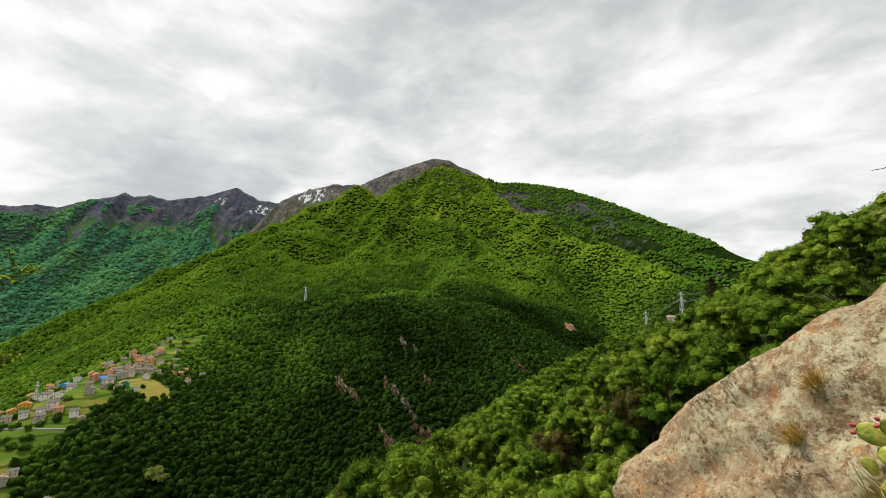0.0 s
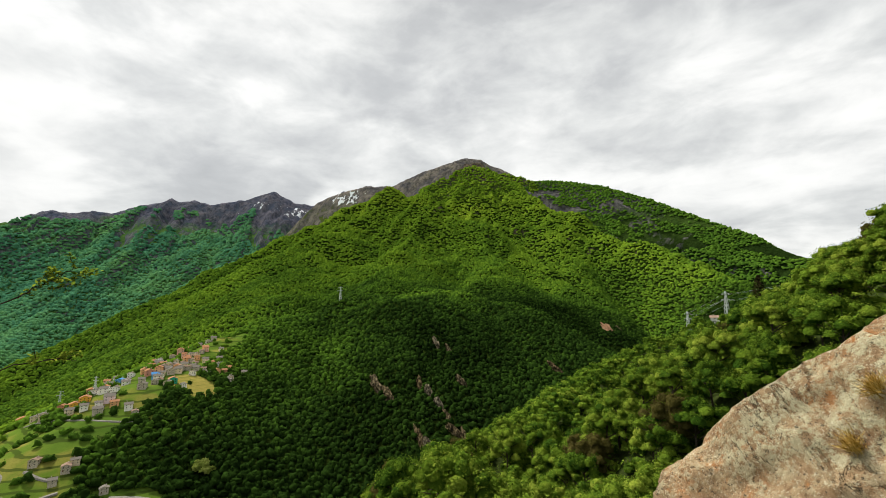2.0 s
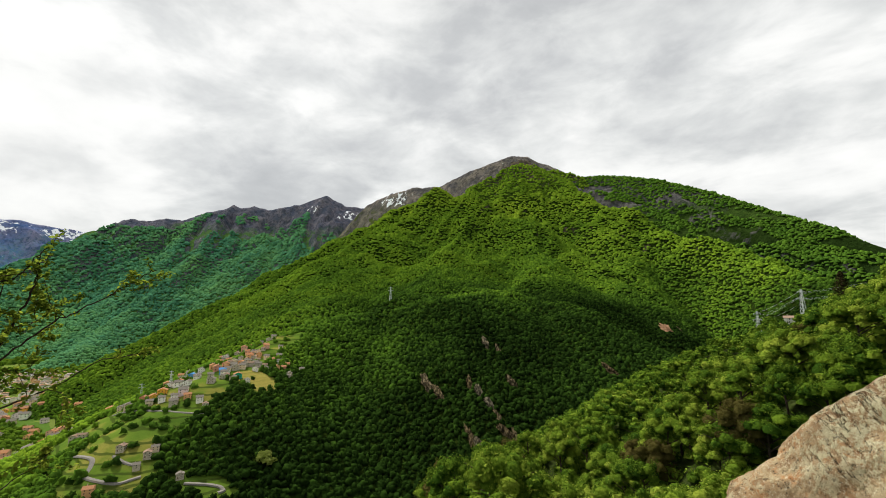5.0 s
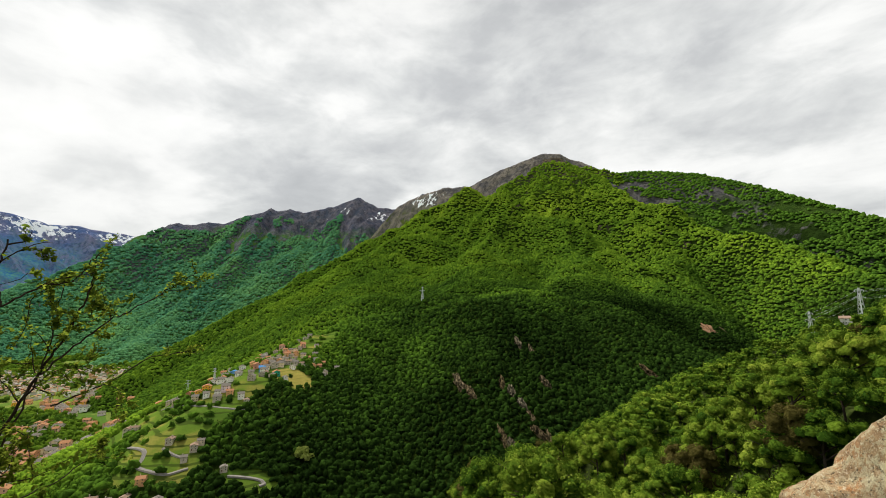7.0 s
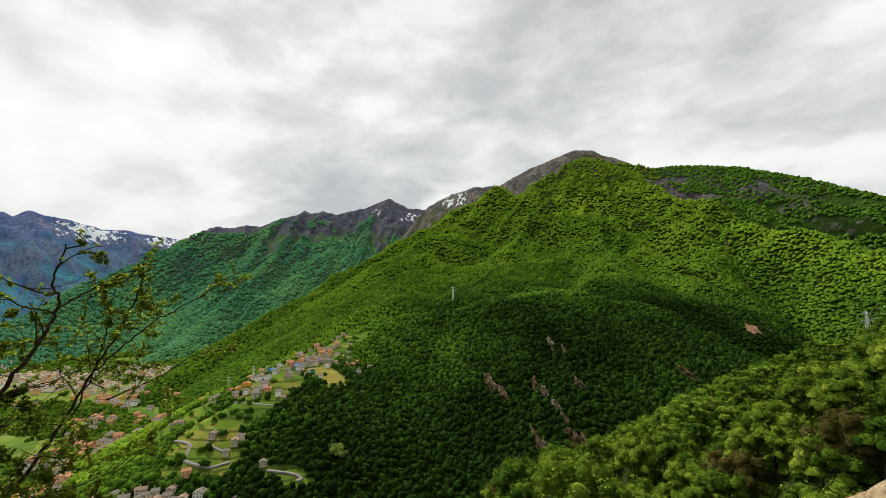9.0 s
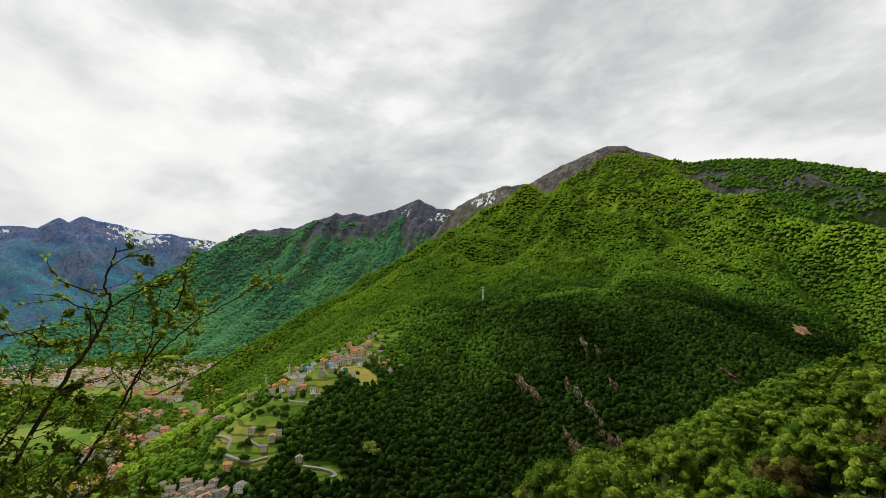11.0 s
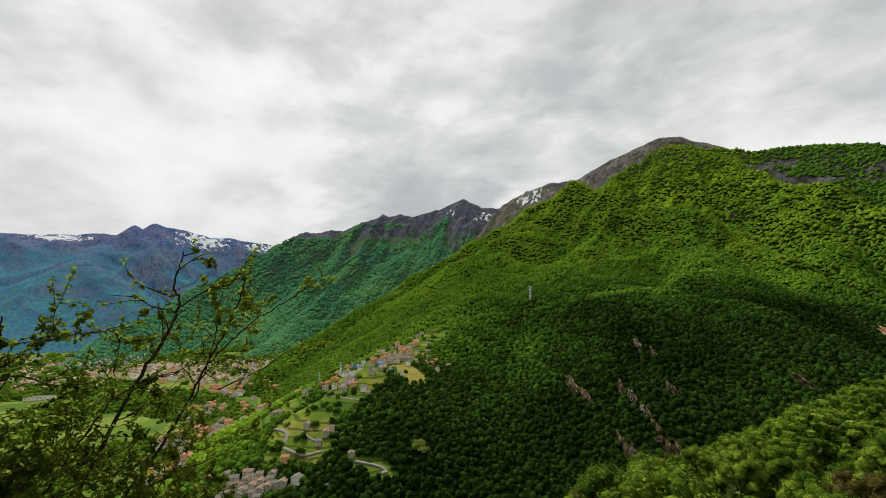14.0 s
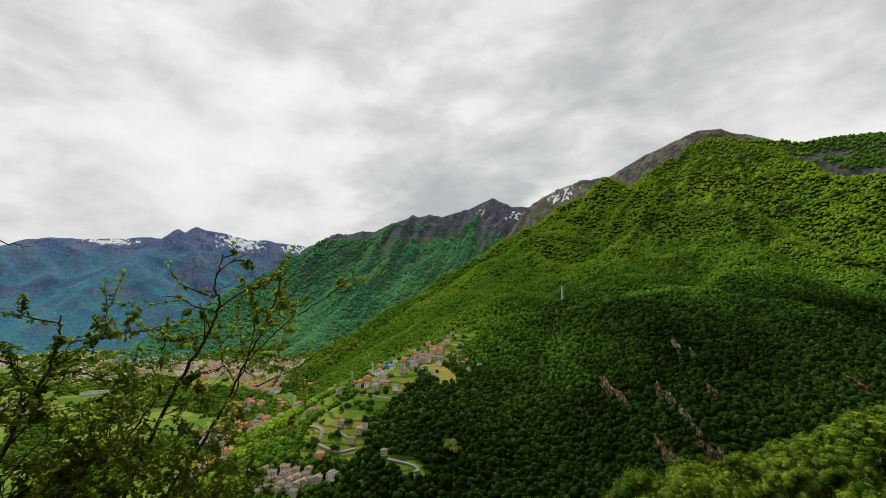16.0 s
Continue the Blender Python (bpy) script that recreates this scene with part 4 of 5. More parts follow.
def rubble(n, p):
    cell = n.add("ShaderNodeTexVoronoi", [("Vector", p), ("Scale", 2.2)])
    tone = n.add("ShaderNodeSeparateColor", [(0, cell.outputs["Color"])]).outputs[0]
    return n.ramp(tone, [(0.0, (0.32, 0.28, 0.23)), (0.5, (0.52, 0.46, 0.38)), (1.0, (0.68, 0.61, 0.52))]), cell.outputs["Distance"], 0.5, 0.08


WALLS = {k: material(k + "_plaster", plaster(c)) for k, c in (
    ("white", (0.84, 0.82, 0.78)), ("cream", (0.78, 0.66, 0.50)), ("orange", (0.80, 0.47, 0.24)), ("red", (0.62, 0.30, 0.20)),
    ("salmon", (0.74, 0.47, 0.35)), ("blue", (0.16, 0.38, 0.66)), ("teal", (0.04, 0.36, 0.24)), ("yellow", (0.80, 0.46, 0.07)), ("pink", (0.80, 0.68, 0.70)))}
WALLS["stone"] = material("rubble_stone", rubble)
ROOFS = {k: material(k + "_roof", roofing(c)) for k, c in (("slate", (0.25, 0.225, 0.195)), ("tile", (0.50, 0.26, 0.14)), ("brown", (0.34, 0.24, 0.18)), ("bluemetal", (0.12, 0.34, 0.66)))}


def glassy(n, p):
    return n.mix(n.noise(p, 0.6, 2), (0.02, 0.022, 0.026), (0.06, 0.065, 0.07)), None, 0, 0


M["glass"] = material("window_glass", glassy, 0.15, 0.5)
M["shutter"] = material("brown_shutter", roofing((0.14, 0.075, 0.04)))


def boxes(spec):
    """Joined boxes given as (centre, half sizes)."""
    vs, qs = [], []
    sign = np.array([[-1, -1, -1], [1, -1, -1], [1, 1, -1], [-1, 1, -1], [-1, -1, 1], [1, -1, 1], [1, 1, 1], [-1, 1, 1]], float)
    face = np.array([[0, 3, 2, 1], [4, 5, 6, 7], [0, 1, 5, 4], [1, 2, 6, 5], [2, 3, 7, 6], [3, 0, 4, 7]])
    for k, (c, h) in enumerate(spec):
        vs.append(np.array(c) + sign * np.array(h))
        qs.append(face + 8 * k)
    return np.concatenate(vs), np.concatenate(qs)


PANE = mesh_of("window", *(lambda v, q: (v, None, M["glass"], False, q))(*boxes([((0, 0, 0), (0.45, 0.05, 0.65))])))
LEAF_SHUT = mesh_of("shutter", *(lambda v, q: (v, None, M["shutter"], False, q))(*boxes([((0, 0, 0), (0.26, 0.05, 0.68))])))
DOOR = mesh_of("door", *(lambda v, q: (v, None, M["shutter"], False, q))(*boxes([((0, 0, 0), (0.55, 0.06, 1.05))])))


def house(w, d, storeys, wall, roof, label, pitch=0.42, shutters=False):
    t = thing("house", label, "house", "houses of the village")
    h = storeys * 2.75
    ridge = h + w * 0.5 * pitch
    v = np.array([[-w / 2, -d / 2, -3], [w / 2, -d / 2, -3], [w / 2, d / 2, -3], [-w / 2, d / 2, -3], [-w / 2, -d / 2, h], [w / 2, -d / 2, h], [w / 2, d / 2, h],
                  [-w / 2, d / 2, h], [0, -d / 2, ridge], [0, d / 2, ridge]])
    q = np.array([[0, 3, 2, 1], [1, 2, 6, 5], [3, 0, 4, 7], [0, 1, 5, 4], [2, 3, 7, 6]])
    tri = np.array([[4, 5, 8], [6, 7, 9]])
    part("wall", mesh_of("wall", v, tri, WALLS[wall], False, q), t)
    o, k = 0.7, 0.28
    e = np.array([[-w / 2 - o, h - o * pitch], [0, ridge], [w / 2 + o, h - o * pitch]])
    rv = []
    for y in (-d / 2 - o, d / 2 + o):
        rv += [[e[i, 0], y, e[i, 1] + up] for up in (0.02, k) for i in range(3)]
    rq = np.array([[3, 4, 10, 9], [4, 5, 11, 10], [0, 6, 7, 1], [1, 7, 8, 2], [0, 3, 9, 6], [2, 8, 11, 5], [0, 1, 4, 3], [1, 2, 5, 4], [6, 9, 10, 7], [7, 10, 11, 8]])
    part("roof", mesh_of("roof", np.array(rv), None, ROOFS[roof], False, rq), t)
    cv, cq = boxes([((w * 0.2, d * 0.2, ridge + 0.2), (0.35, 0.35, 1.0)), ((w * 0.2, d * 0.2, ridge + 1.25), (0.48, 0.48, 0.08))])
    part("chimney", mesh_of("chimney", cv, None, WALLS["stone"], False, cq), t)
    for side in (-1, 1):
        for s in range(storeys):
            n = max(2, int(w // 3.4))
            for i in range(n):
                x = (i + 0.5) / n * w - w / 2
                if s == 0 and i == 0 and side < 0:
                    ob = part("door", DOOR, t)
                    ob.location = (x, side * (d / 2 + 0.03), 1.05)
                    continue
                ob = part("window", PANE, t)
                ob.location = (x, side * (d / 2 + 0.03), s * 2.75 + 1.65)
                if shutters:
                    for j in (-1, 1):
                        sh = part("shutter", LEAF_SHUT, t)
                        sh.location = (x + j * 0.74, side * (d / 2 + 0.05), s * 2.75 + 1.65)
            m = max(1, int(d // 4.5))
            for i in range(m):
                ob = part("window", PANE, t)
                ob.matrix_basis = pose(side * (w / 2 + 0.03), (i + 0.5) / m * d - d / 2, s * 2.75 + 1.65, 0, 0, 90)
    return t


KINDS = [house(9.5, 8.5, 2, "stone", "slate", "old stone house with a grey slab roof"),
         house(8.0, 9.0, 2, "stone", "brown", "tall rubble stone house with a brown roof"),
         house(10.5, 9.0, 2, "white", "slate", "white plastered house with a grey roof"),
         house(9.0, 9.0, 2, "cream", "slate", "cream plastered house with a stone roof"),
         house(9.5, 9.0, 2, "orange", "tile", "orange painted house with a tiled roof"),
         house(10.0, 9.0, 2, "red", "tile", "brick red house with an orange tiled roof"),
         house(10.0, 9.0, 3, "salmon", "tile", "tall salmon house with a tiled roof"),
         house(10.0, 9.0, 2, "blue", "bluemetal", "bright blue house with a blue roof"),
         house(10.0, 9.0, 2, "teal", "tile", "teal green house with an orange roof"),
         house(10.5, 9.0, 2, "yellow", "tile", "golden yellow house with a tiled roof"),
         house(12.0, 10.0, 2, "pink", "slate", "pale pink block with a grey roof")]


def settle(spots, rng, fresh, small=0.72, large=1.0):
    for x, y, k in spots:
        m = pose(x, y, ground_at(x, y) + 0.2, 0, 0, rng.choice([35.0, 125.0]) + rng.uniform(-14, 14))
        if k in fresh:
            fresh.discard(k)
            KINDS[k].matrix_basis = m
        else:
            s = rng.uniform(small, large)
            copy_thing(KINDS[k], m @ Matrix.Diagonal((s, s * rng.uniform(0.9, 1.15), s, 1)))


def build_houses():
    rng = np.random.default_rng(4)
    fresh = set(range(len(KINDS)))
    settle(VILLAGE_TOP, rng, fresh)
    more = []
    for x, y, k in VILLAGE_TOP[3:]:
        a, b = x + rng.normal() * 14, y + rng.normal() * 14
        if min(math.hypot(a - c, b - d) for c, d, *_ in VILLAGE_TOP + more) > 8.5:
            more.append((a, b, int(rng.choice([0, 0, 1, 3, 4, 2]))))
    for x, y, k in VILLAGE_TOP[3:] + VILLAGE_LOW[:9]:
        a, b = x + rng.normal() * 17, y + rng.normal() * 17
        if min(math.hypot(a - c, b - d) for c, d, *_ in VILLAGE_TOP + VILLAGE_LOW + more) > 9:
            more.append((a, b, int(rng.choice([0, 2, 1, 3, 3, 4]))))
    for x, y, k in (VILLAGE_TOP[3:] + VILLAGE_LOW[:5]) * 2:
        a, b = x + rng.normal() * 19, y + rng.normal() * 16
        if len(more) < 62 and min(math.hypot(a - c, b - d) for c, d, *_ in VILLAGE_TOP + VILLAGE_LOW + more) > 7.5:
            more.append((a, b, int(rng.choice([0, 2, 3, 3, 4, 6]))))
    settle(more, rng, fresh)
    settle(VILLAGE_LOW, rng, fresh)
    settle(HAMLET, rng, fresh)
    # the valley town: quarters of loose houses along the road
    quarters = [(-800, 530, 60, 40, 20), (-960, 620, 60, 50, 18), (-760, 440, 50, 30, 14), (-1130, 790, 110, 50, 36), (-1310, 665, 45, 25, 14), (-1180, 930, 90, 45, 22),
                (-1480, 850, 110, 70, 12), (-590, 345, 50, 22, 12), (-840, 665, 30, 20, 6), (-1430, 330, 80, 40, 12)]
    done = [(x, y) for x, y, _ in VILLAGE_LOW + HAMLET]
    spots = []
    for cx, cy, sx, sy, n in quarters:
        tries = 0
        while n and tries < 400:
            tries += 1
            x, y = cx + rng.normal() * sx * 0.6, cy + rng.normal() * sy * 0.6
            if min(math.hypot(x - a, y - b) for a, b in done) < 15 or ground_at(x, y) > 30:
                continue
            done.append((x, y))
            spots.append((x, y, int(rng.choice([2, 2, 3, 3, 4, 5, 6, 6, 9, 10]))))
            n -= 1
    settle(spots, rng, fresh, 1.0, 1.5)


build_houses()


def build_far_town():
    """The far side of the town, too distant to tell its houses apart."""
    rng = np.random.default_rng(14)
    walls, roofs = [], []
    quarters = [(-1750, 985, 210, 100, 240), (-1600, 1230, 130, 50, 150), (-1320, 1050, 90, 50, 90), (-1500, 860, 100, 55, 130), (-2020, 900, 190, 80, 300),
                (-2350, 760, 260, 90, 330), (-1900, 560, 170, 70, 110), (-2800, 560, 200, 100, 160)]
    spots = np.concatenate([np.column_stack([cx + rng.normal(size=n) * sx, cy + rng.normal(size=n) * sy]) for cx, cy, sx, sy, n in quarters])
    heights = land(spots[:, 0], spots[:, 1])
    for (x, y), z in zip(spots, heights):
        if z > 30:
            continue
        w, d, h = rng.uniform(4.5, 8.5), rng.uniform(4.5, 8), rng.uniform(4, 7)
        c, s = math.cos(1.0 + rng.normal() * 0.15), math.sin(1.0 + rng.normal() * 0.15)
        turn = np.array([[c, s, 0], [-s, c, 0], [0, 0, 1]])
        v, q = boxes([((0, 0, 0), (w, d, h))])
        walls.append((v @ turn + [x, y, z + h - 1], q))
        rv = np.array([[-w - .6, -d - .6, h], [w + .6, -d - .6, h], [w + .6, d + .6, h], [-w - .6, d + .6, h], [0, -d - .6, h + w * 0.42], [0, d + .6, h + w * 0.42]])
        rq = np.array([[0, 4, 5, 3], [1, 2, 5, 4], [0, 3, 2, 1]])
        roofs.append((rv @ turn + [x, y, z + h - 1], rq))
    town = thing("town", "far valley town of pale houses with red and grey roofs", "town", "", "stuff")

    def mixed(stops):
        def build(n, p):
            own = n.add("ShaderNodeNewGeometry").outputs["Random Per Island"]
            return n.ramp(own, stops, "CONSTANT"), None, 0, 0
        return build
    wall_mat = material("town_plaster", mixed([(0.0, (0.80, 0.77, 0.72)), (0.4, (0.72, 0.60, 0.46)), (0.65, (0.72, 0.42, 0.24)), (0.8, (0.55, 0.52, 0.48))]))
    roof_mat = material("town_roofs", mixed([(0.0, (0.40, 0.37, 0.34)), (0.35, (0.46, 0.27, 0.17)), (0.6, (0.38, 0.29, 0.23)), (0.85, (0.52, 0.31, 0.19))]))
    v, q = join(walls)
    part("walls", mesh_of("walls", v, None, wall_mat, False, q), town)
    v, q = join(roofs)
    part("roofs", mesh_of("roofs", v, None, roof_mat, False, q), town)


build_far_town()


def warehouse(x, y, w, d, turn):
    t = thing("warehouse", "long pale industrial hall on the valley floor", "warehouse", "halls in the valley")
    v, q = boxes([((0, 0, 2.5), (w, d, 4.5))])
    part("wall", mesh_of("wall", v, None, WALLS["white"], False, q), t)
    v, q = boxes([((0, 0, 7.2), (w + 0.5, d + 0.5, 0.3))] + [((-w * 0.8 + i * w * 0.4, 0, 7.75), (0.8, d * 0.8, 0.35)) for i in range(5)])
    part("roof", mesh_of("roof", v, None, ROOFS["slate"], False, q), t)
    for i in range(7):
        ob = part("window", PANE, t)
        ob.matrix_basis = pose(-w * 0.85 + i * w * 0.28, -d - 0.03, 4.2) @ Matrix.Diagonal((3.0, 1, 1.4, 1))
    t.matrix_basis = pose(x, y, ground_at(x, y), 0, 0, turn)


for x, y, w, d in ((-1960, 500, 42, 16), (-1880, 590, 36, 14), (-2050, 590, 45, 18), (-1780, 520, 30, 13), (-1700, 640, 34, 12), (-1600, 560, 26, 12), (-1500, 480, 30, 13)):
    warehouse(x, y, w, d, 50)


# ---- roads ----
def paving(n, p):
    a = n.noise(p, 0.8, 5, 0.6)
    return n.ramp(a, [(0.3, (0.19, 0.175, 0.16)), (0.7, (0.31, 0.29, 0.26))]), a, 0.3, 0.05


M["road"] = material("pale_worn_road", paving)


def ribbon(name, line, width, label):
    """A road laid on the ground along a smoothed line, with a raised edge."""
    p = np.array(line, float)
    t = np.arange(len(p))
    ts = np.linspace(0, len(p) - 1, 10 * (len(p) - 1) + 1)
    q = np.stack([np.interp(ts, t, p[:, i]) for i in (0, 1)], 1)
    for _ in range(14):
        q[1:-1] = (q[:-2] + 2 * q[1:-1] + q[2:]) / 4
    d = np.gradient(q, axis=0)
    d /= np.linalg.norm(d, axis=1)[:, None]
    side = np.stack([-d[:, 1], d[:, 0]], 1)
    rows = []
    zc = np.array([max(ground_at(*(c + s * o)) for o in (-width, 0, width)) for c, s in zip(q, side)])
    for _ in range(6):
        zc[1:-1] = np.maximum(zc[1:-1], (zc[:-2] + zc[2:]) / 2)
    for off, drop in ((-width - 0.9, -1.2), (-width - 0.25, 0.08), (-width, 0.16), (width, 0.16), (width + 0.25, 0.08), (width + 0.9, -1.2)):
        c = q + side * off
        rows.append(np.column_stack([c, zc + drop]))
    v = np.stack(rows, 1)
    n, k = v.shape[:2]
    idx = np.arange(n * k).reshape(n, k)
    quads = np.stack([idx[:-1, :-1], idx[1:, :-1], idx[1:, 1:], idx[:-1, 1:]], -1).reshape(-1, 4)
    tagged(new(name, mesh_of(name, v.reshape(-1, 3), None, M["road"], False, quads)), label, "road", "", "structure")


ribbon("road", ROAD_BENDS, 1.6, "pale asphalt road winding round the meadow")
ribbon("road", LANE, 1.1, "narrow pale lane between the terraces")
ribbon("road", LOW_ROAD, 1.6, "pale bend of road at the edge of the wood")
ribbon("road", STREET, 2.0, "steep paved street through the village")
ribbon("road", [(-505, 459), (-475, 456), (-430, 450), (-398, 452), (-376, 466)], 1.5, "narrow road along the foot of the village")
ribbon("road", FOOT_ROAD, 1.8, "pale track below the meadow")
ribbon("road", [(-770, 470), (-794, 493), (-1060, 661), (-1240, 790), (-1410, 911)], 5.0, "straight valley road through the town")


# ---- pylons ----
def zinc(n, p):
    a = n.noise(p, 0.5, 3)
    return n.mix(a, (0.42, 0.44, 0.45), (0.6, 0.62, 0.63)), None, 0, 0


M["zinc"] = material("galvanised_steel", zinc, 0.5, 0.5)


def bar(a, b, r):
    return tube([a, b], [r, r], 4)


def pylon(x, y, z, high, turn, thick=0.16):
    t = thing("pylon", "grey lattice steel power pylon above the trees", "pylon", "power pylons")
    lv = np.linspace(0, high, 9)
    half = np.interp(lv, [0, high * 0.7, high], [high * 0.075, high * 0.03, high * 0.012])
    for sx, sy in ((-1, -1), (1, -1), (1, 1), (-1, 1)):
        v, q = tube([[sx * w, sy * w, h] for w, h in zip(half, lv)], [thick] * 9, 4)
        part("leg", mesh_of("leg", v, None, M["zinc"], False, q), t)
    braces = []
    for i in range(8):
        a, b, h0, h1 = half[i], half[i + 1], lv[i], lv[i + 1]
        for s in (-1, 1):
            braces += [bar([-a, s * a, h0], [b, s * b, h1], thick * 0.6), bar([a, s * a, h0], [-b, s * b, h1], thick * 0.6),
                       bar([s * a, -a, h0], [s * b, b, h1], thick * 0.6), bar([s * a, a, h0], [s * b, -b, h1], thick * 0.6)]
    v, q = join(braces)
    part("bracing", mesh_of("bracing", v, None, M["zinc"], False, q), t)
    for f, reach in ((0.74, 0.17), (0.93, 0.13)):
        for s in (-1, 1):
            tip = [s * high * reach, 0, high * f + 0.3]
            v, q = join([bar([0, -0.3, high * f], tip, thick * 0.8), bar([0, 0.3, high * f + high * 0.03], tip, thick * 0.8)])
            arm = part("crossarm", mesh_of("crossarm", v, None, M["zinc"], False, q), t)
            v, q = tube([[tip[0], 0, tip[2]], [tip[0], 0, tip[2] - high * 0.05]], [thick * 0.9, thick * 0.9], 5)
            part("insulator", mesh_of("insulator", v, None, M["zinc"], False, q), arm)
    t.matrix_basis = pose(x, y, z, 0, 0, turn)
    return t


pylon(218, 388, 216, 28.5, 20, 0.16)
pylon(199, 418, 199, 28.0, 25, 0.14)
pylon(-308, 950, ground_at(-308, 950), 34.0, 30, 0.3)
pylon(-467, 502, 131, 20.0, 0, 0.2)
pylon(-530, 520, ground_at(-530, 520), 22.0, 40, 0.2)


def cable(a, b, sag, r):
    a, b = np.array(a, float), np.array(b, float)
    u = np.linspace(0, 1, 14)[:, None]
    p = a + (b - a) * u
    p[:, 2] -= sag * (4 * u * (1 - u))[:, 0]
    v, q = tube(p, [r] * 14, 3)
    tagged(new("power_cable", mesh_of("power_cable", v, None, M["zinc"], False, q)), "thin sagging power cable between the pylons", "cable", "power cables")


for s, h in ((-4.2, 20), (4.2, 20), (-3.3, 25.5), (3.3, 25.5)):
    cable((218 + s, 388, 216 + h), (199 + s, 418, 198 + h), 1.0, 0.035)
    cable((218 + s, 388, 216 + h), (330 + s, 250, 262 + h), 7.0, 0.035)

lodge = house(9.0, 8.0, 2, "white", "brown", "small white house beside a pylon on the spur", shutters=True)
lodge.matrix_basis = pose(199, 372, ground_at(199, 372) - 1.2, 0, 0, 60) @ Matrix.Diagonal((0.8, 0.8, 0.8, 1))


# ---- lookout: shrub, cactus, grass ----
def twig_bark(n, p):
    a = n.noise(p, 60, 5, 0.65)
    return n.ramp(a, [(0.3, (0.018, 0.014, 0.012)), (0.6, (0.06, 0.045, 0.035)), (0.8, (0.16, 0.14, 0.12))]), a, 0.6, 0.004


M["twig"] = material("dark_thorny_bark", twig_bark)
M["small_leaf"] = foliage("small_thorn_leaves", [(0.1, (0.05, 0.09, 0.012)), (0.4, (0.16, 0.22, 0.025)), (0.7, (0.34, 0.38, 0.045)), (0.95, (0.56, 0.44, 0.08))], 1.2, 60, 0.5, 0.5, 0.5)


def polar(az, el, d):
    a, e = radians(az), radians(el)
    return np.array([-math.sin(a) * math.cos(e), math.cos(a) * math.cos(e), math.sin(e)]) * d + np.array(EYE)


def wander(points, rng, rough, per=9):
    p = np.array(points)
    t = np.arange(len(p))
    ts = np.linspace(0, len(p) - 1, per * (len(p) - 1) + 1)
    q = np.stack([np.interp(ts, t, p[:, i]) for i in range(3)], 1)
    for _ in range(3):
        q[1:-1] = (q[:-2] + 2 * q[1:-1] + q[2:]) / 4
    q[1:] += np.cumsum(rng.normal(size=(len(q) - 1, 3)) * rough, axis=0) * 0.35 + rng.normal(size=(len(q) - 1, 3)) * rough
    return q


